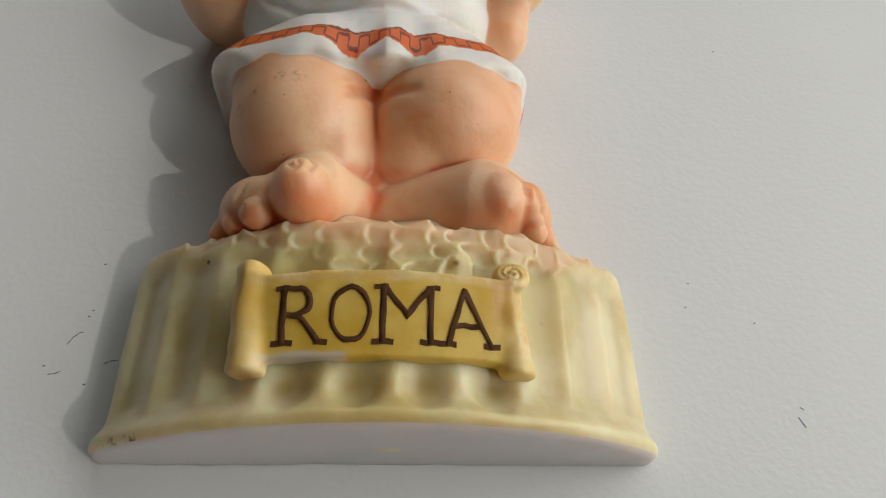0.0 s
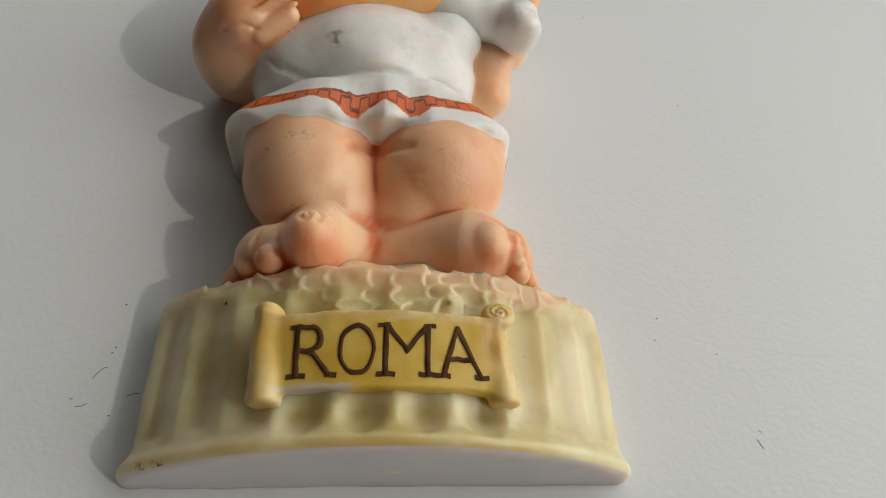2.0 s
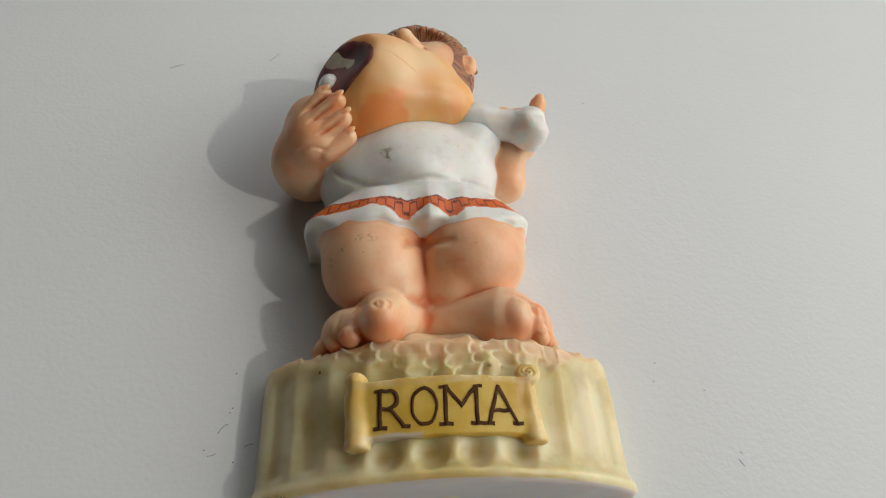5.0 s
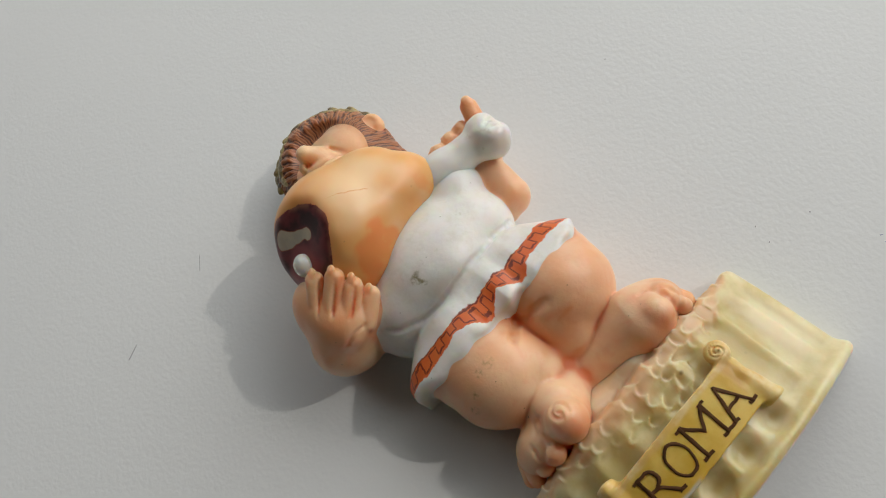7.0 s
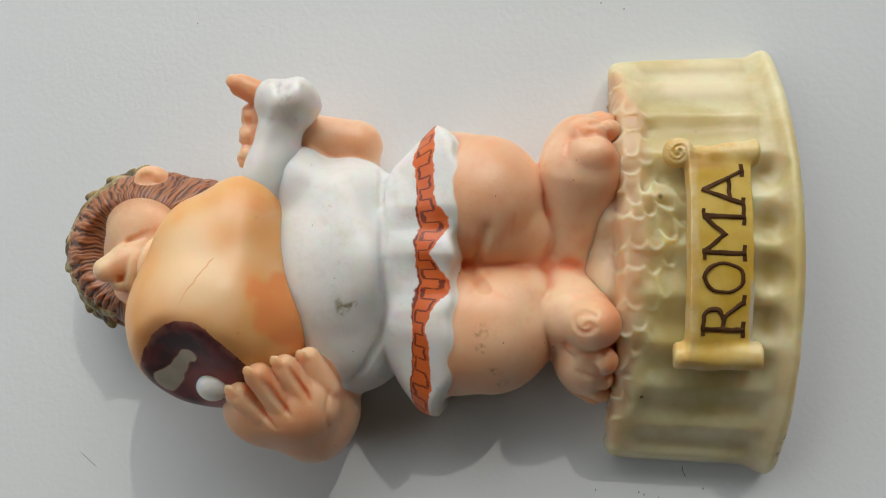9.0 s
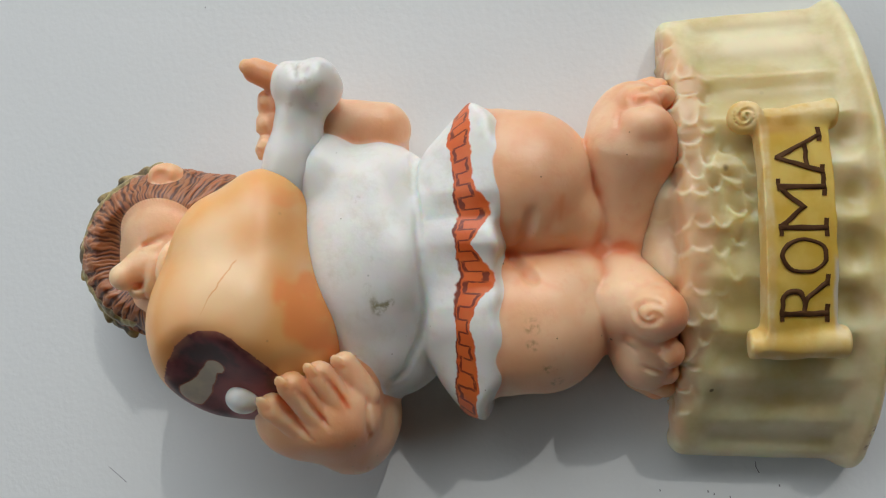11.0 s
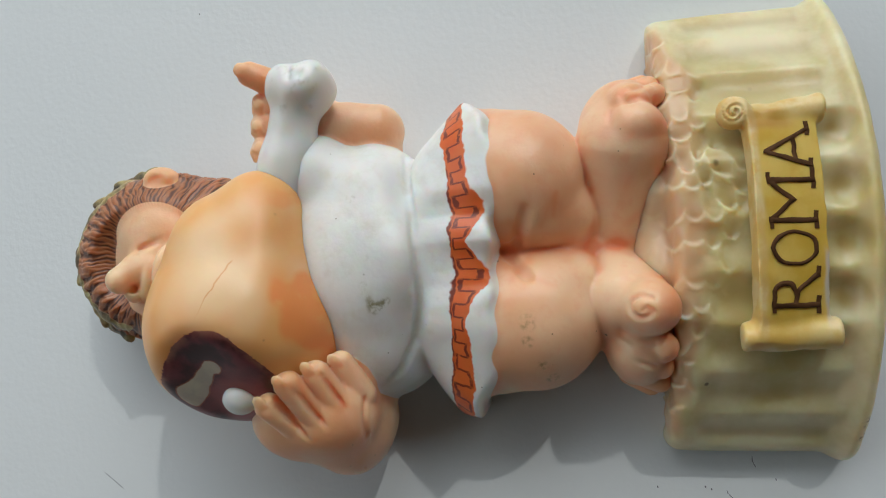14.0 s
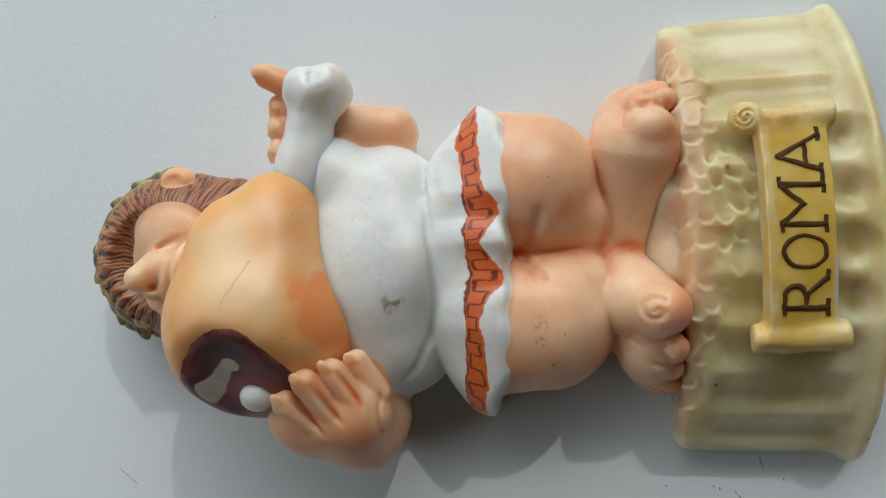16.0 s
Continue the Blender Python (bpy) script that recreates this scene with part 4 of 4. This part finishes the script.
def build_plinth():
    s = Sculpt((-42, -12.5, 0.0), (42, 27.0, 27.5), 0.30)
    def block(x, y, z):
        top, _ = plinth_front(x, y)
        half = 38.2 + 1.4 * ease(y, -5.0, -9.0) - 0.6 * ease(y, 12, 20)
        side = np.abs(x) - half + 0.0 * z
        face = (z - top) * 0.87
        k = 3.2
        h = np.maximum(k - np.abs(side - face), 0) / k
        body = np.maximum(side, face) + h * h * k * 0.25
        ends = np.maximum(-9.9 - y, y - 19.2 - 0.8 * (grain(x, y, z, 4) - 0.5))
        k = 2.2
        h = np.maximum(k - np.abs(body - ends), 0) / k
        body = np.maximum(body, ends) + h * h * k * 0.25
        # chiselled rock towards the feet
        rock, near, wall = chisel(x, y, z)
        return body + rock * (0.52 * near - 0.19 * wall + 0.75 * (grain(x, y, z, 4.5) - 0.5) + 0.3 * (grain(x, y, z, 1.6) - 0.5))
    s.blend(block, (-41, -12, 0), (41, 22, 27), 0.1, "add", "rock")
    s.ball(-3, 18.6, 5.0, 15, 4.6, 8.0, 3.0, "rock")
    s.ball(1, 20.6, 5.5, 13, 3.8, 7.6, 2.5, "rock")
    s.ball(7.5, 20.8, 7.5, 8.5, 3.6, 8.2, 2.5, "rock")
    s.ball(-7.0, 20.6, 7.5, 7.5, 3.6, 8.2, 2.5, "rock")
    s.ball(14.5, 19.4, 7.5, 6.0, 3.2, 8.0, 2.5, "rock")
    for x in (-12.5, -4.0, 4.6, 13.3):
        s.ball(x, -5.0, float(plinth_front(np.float64(x), np.float64(-5.0))[0]) + 0.9, 2.6, 2.4, 1.7, 1.6, cut=True, paint="")
    # shallow hollow of the underside
    s.ball(0, -12.4, 6.5, 33, 2.85, 10.5, 0.8, cut=True, paint="")
    p, q = s.skin()
    x, y, z = p.T
    _, flute = plinth_front(x, y)
    rocky, pit, rim = chisel(x, y, z)
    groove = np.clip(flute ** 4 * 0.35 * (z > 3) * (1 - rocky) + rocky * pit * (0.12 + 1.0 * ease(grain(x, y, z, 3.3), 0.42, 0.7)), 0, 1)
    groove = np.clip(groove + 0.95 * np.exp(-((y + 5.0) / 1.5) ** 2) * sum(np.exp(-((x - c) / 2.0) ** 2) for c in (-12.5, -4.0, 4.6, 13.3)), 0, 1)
    rim = rocky * rim
    rosy = rocky * ease(y + 3 * (grain(x, y, z, 5) - 0.5), 12.5, 17.5) * 0.9
    under = ease(-y, 9.2, 9.7)
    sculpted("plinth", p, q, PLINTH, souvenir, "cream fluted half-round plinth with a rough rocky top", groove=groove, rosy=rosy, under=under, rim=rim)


def scroll_height(x, y):
    """Height of the scroll's written face."""
    return 22.9 + 0.27 * (y - 3.5) - x * x / 130.0

def build_scroll():
    s = Sculpt((-24, -6.5, 14), (23, 15, 28), 0.25)
    def sheet(x, y, z):
        top = scroll_height(x, y)
        return np.maximum(np.maximum(np.abs(z - top + 1.8) - 1.8, np.abs(x + 0.9) - 16.6), np.abs(y - 3.4) - 5.1)
    s.blend(sheet, (-19, -3, 15), (17, 10, 26), 0.4, "add", "sheet")
    def roll(x0, x1, y0, y1, z0, z1, r0, r1):
        """A rolled end between two heights along the plinth, cut off square, a little wider at its foot."""
        def fn(x, y, z):
            t = np.clip((y - y0) / (y1 - y0), 0, 1)
            r = r0 + (r1 - r0) * t + 0.35 * ease(y, y0 + 3, y0)
            d = np.sqrt((x - x0 - t * (x1 - x0)) ** 2 + (z - z0 - t * (z1 - z0)) ** 2) - r
            end = np.maximum(y0 - y, y - y1)
            h = np.maximum(0.9 - np.abs(d - end), 0) / 0.9
            return np.maximum(d, end) + h * h * 0.22
        s.blend(fn, (min(x0, x1) - 3, y0, min(z0, z1) - 3), (max(x0, x1) + 3, y1, max(z0, z1) + 3), 1.2, "add", "roll")
    roll(-17.2, -17.4, -3.4, 10.4, 18.3, 19.9, 2.15, 2.2)
    roll(16.2, 15.3, -3.2, 8.6, 18.3, 20.0, 2.0, 1.6)
    s.ball(15.8, 9.7, 20.6, 2.5, 2.5, 1.3, 0.4, "roll", turn=(-24, 0, 0))
    for j in range(34):
        a, r = 0.36 * j, 1.75 - 0.044 * j
        s.ball(15.8 + r * math.cos(a), 9.9 + 0.92 * r * math.sin(a), 21.75 - 0.42 * r * math.sin(a) * 0.9, 0.26, 0.26, 0.45, 0.2, cut=True, paint="")
    x, y, z = s.coords(tuple(slice(None) for _ in range(3)))
    s.d += ((0.10 + 0.25 * ease(np.abs(x + 0.9), 13.5, 15.5)) * (grain(x, y, z, 2.2) - 0.5) + 0.5 * (grain(x, y, z, 4.5) - 0.5) * ease(np.abs(x + 0.9), 13.5, 15.5)).astype(np.float32)
    p, q = s.skin()
    w = s.shares(p, 0.5)
    x, y, z = p.T
    edge = ease(y + 0.6 * (grain(x, y, z, 2) - 0.5), 7.0, 7.7)
    chip = ease(-y + 0.8 * (grain(x, y, z, 2) - 0.5), 0.7, 1.2) * ease(-4.0 - x + 2 * (grain(x, y, z, 1.5) - 0.5), 0, 3.0) * w["sheet"]
    amber = ease(x + 1.0 * (grain(x, y, z, 2) - 0.5), 12.2, 13.6) * ease(y, 0, 4)
    scroll = sculpted("scroll", p, q, SCROLL, souvenir, "ochre scroll with rolled ends", pale=np.clip(np.maximum(w["roll"] * (0.75 + 0.8 * (grain(*p.T, 4) - 0.5)), 0.8 * edge), 0, 1), chip=chip, amber=amber * w["sheet"])
    # incised lettering
    serifs = {"R": ((-0.9, 1.7, 0), (-0.7, 1.0, 1), (4.3, 5.9, 0)), "O": (), "M": ((-0.9, 1.7, 0), (4.9, 7.5, 0), (-0.8, 0.9, 1), (5.6, 7.3, 1)), "A": ((-0.9, 1.4, 0), (4.9, 7.0, 0))}
    places = (("R", -13.3, 5.3, 0), ("O", -7.3, 5.1, 0), ("M", -1.2, 6.6, 0), ("A", 6.8, 6.3, 0))
    for ch, x0, wide, serif in places:
        cu = bpy.data.curves.new("letter", "FONT")
        cu.body, cu.size, cu.resolution_u, cu.offset = ch, 1.0, 6, -0.014
        tmp = bpy.data.objects.new("letter", cu)
        me = bpy.data.meshes.new_from_object(tmp)
        bpy.data.objects.remove(tmp)
        co = np.array([v.co[:] for v in me.vertices])
        lo, hi = co.min(0), co.max(0)
        bm = bmesh.new()
        bm.from_mesh(me)
        bpy.data.meshes.remove(me)
        for v in bm.verts:
            v.co.x = (v.co.x - lo[0]) / (hi[0] - lo[0]) * wide
            v.co.y = (v.co.y - lo[1]) / (hi[1] - lo[1]) * 6.9
        for a, b, top in serifs[ch]:
            y0, y1 = (6.4, 6.95) if top else (-0.15, 0.5)
            vs = [bm.verts.new((px, py, 0)) for px, py in ((a, y0), (b, y0), (b, y1), (a, y1))]
            bm.faces.new(vs)
        bmesh.ops.triangulate(bm, faces=bm.faces[:])
        bmesh.ops.subdivide_edges(bm, edges=[e for e in bm.edges if e.calc_length() > 1.2], cuts=2)
        r = bmesh.ops.extrude_face_region(bm, geom=bm.faces[:])
        top = {v for v in r["geom"] if isinstance(v, bmesh.types.BMVert)}
        for v in bm.verts:
            x, y = x0 + v.co.x + 0.06 * math.sin(2.1 * v.co.y), v.co.y - 0.2 + 0.08 * math.sin(3 * v.co.x)
            x -= 0.10 * (v.co.y if ch == "A" else 0)
            z = float(scroll_height(np.float64(x), np.float64(y)))
            v.co = Vector((x / 1000, y / 1000, (z + (0.15 if v in top else -0.3)) / 1000))
        bmesh.ops.recalc_face_normals(bm, faces=bm.faces[:])
        mesh_object("letter", bm, INK, scroll, "dark brown capital letter " + ch)


build_statuette()
build_ham()
build_plinth()
build_scroll()


def build_marks():
    """Pen and dirt marks on the table, thin as ink."""
    def mark(name, points, width, label, mat=SPECK):
        bm = bmesh.new()
        for (ax, ay), (bx, by) in zip(points, points[1:]):
            a, b = Vector((ax, ay, 0)), Vector((bx, by, 0))
            side = (b - a).normalized().cross(Vector((0, 0, 1))) * width / 2
            corners = [a - side, b - side * 0.6, b + side * 0.6, a + side]
            low = [bm.verts.new((c / 1000)) for c in corners]
            top = [bm.verts.new((c / 1000 + Vector((0, 0, 0.00003)))) for c in corners]
            bm.faces.new(top)
            for j in range(4):
                bm.faces.new((low[j], low[(j + 1) % 4], top[(j + 1) % 4], top[j]))
        ob = mesh_object(name, bm, mat)
        ob.location.z = 0.00002
        tagged(ob, label, "mark")
    mark("pen_mark", ((64.3, -2.5), (64.7, -3.3), (65.1, -4.1)), 0.2, "short dark blue pen mark on the white table", BLUE_INK)
    mark("pen_mark", ((65.0, -0.9), (65.6, -1.3)), 0.18, "short dark blue pen mark on the white table", BLUE_INK)
    mark("pen_mark", ((-47.1, 7.3), (-46.5, 8.4), (-45.7, 9.2), (-45.2, 9.3)), 0.14, "faint grey scratch on the white table")
    mark("pen_mark", ((-41.2, 4.4), (-40.2, 4.9), (-39.3, 4.9)), 0.15, "faint grey scratch on the white table")
    mark("pen_mark", ((-48.6, 2.7), (-47.6, 2.8), (-46.9, 3.2)), 0.14, "faint grey scratch on the white table")
    mark("pen_mark", ((-46.6, 125.0), (-43.6, 129.0)), 0.12, "faint grey scratch on the white table")
    mark("pen_mark", ((-76.0, 121.6), (-72.0, 123.2)), 0.2, "faint grey scratch on the white table")
    for x, y in ((49.8, 15.9), (61.3, 13.3), (-44.6, 12.8), (-45.0, 11.8), (-43.2, 1.2), (-44.7, 20.8), (-49.4, 3.9), (68.9, 77.3), (51.2, 20.4), (50.1, 107.3)):
        mark("dirt_speck", ((x - 0.18, y), (x + 0.15, y + 0.1)), 0.24, "tiny dark dirt speck on the white table")


build_marks()
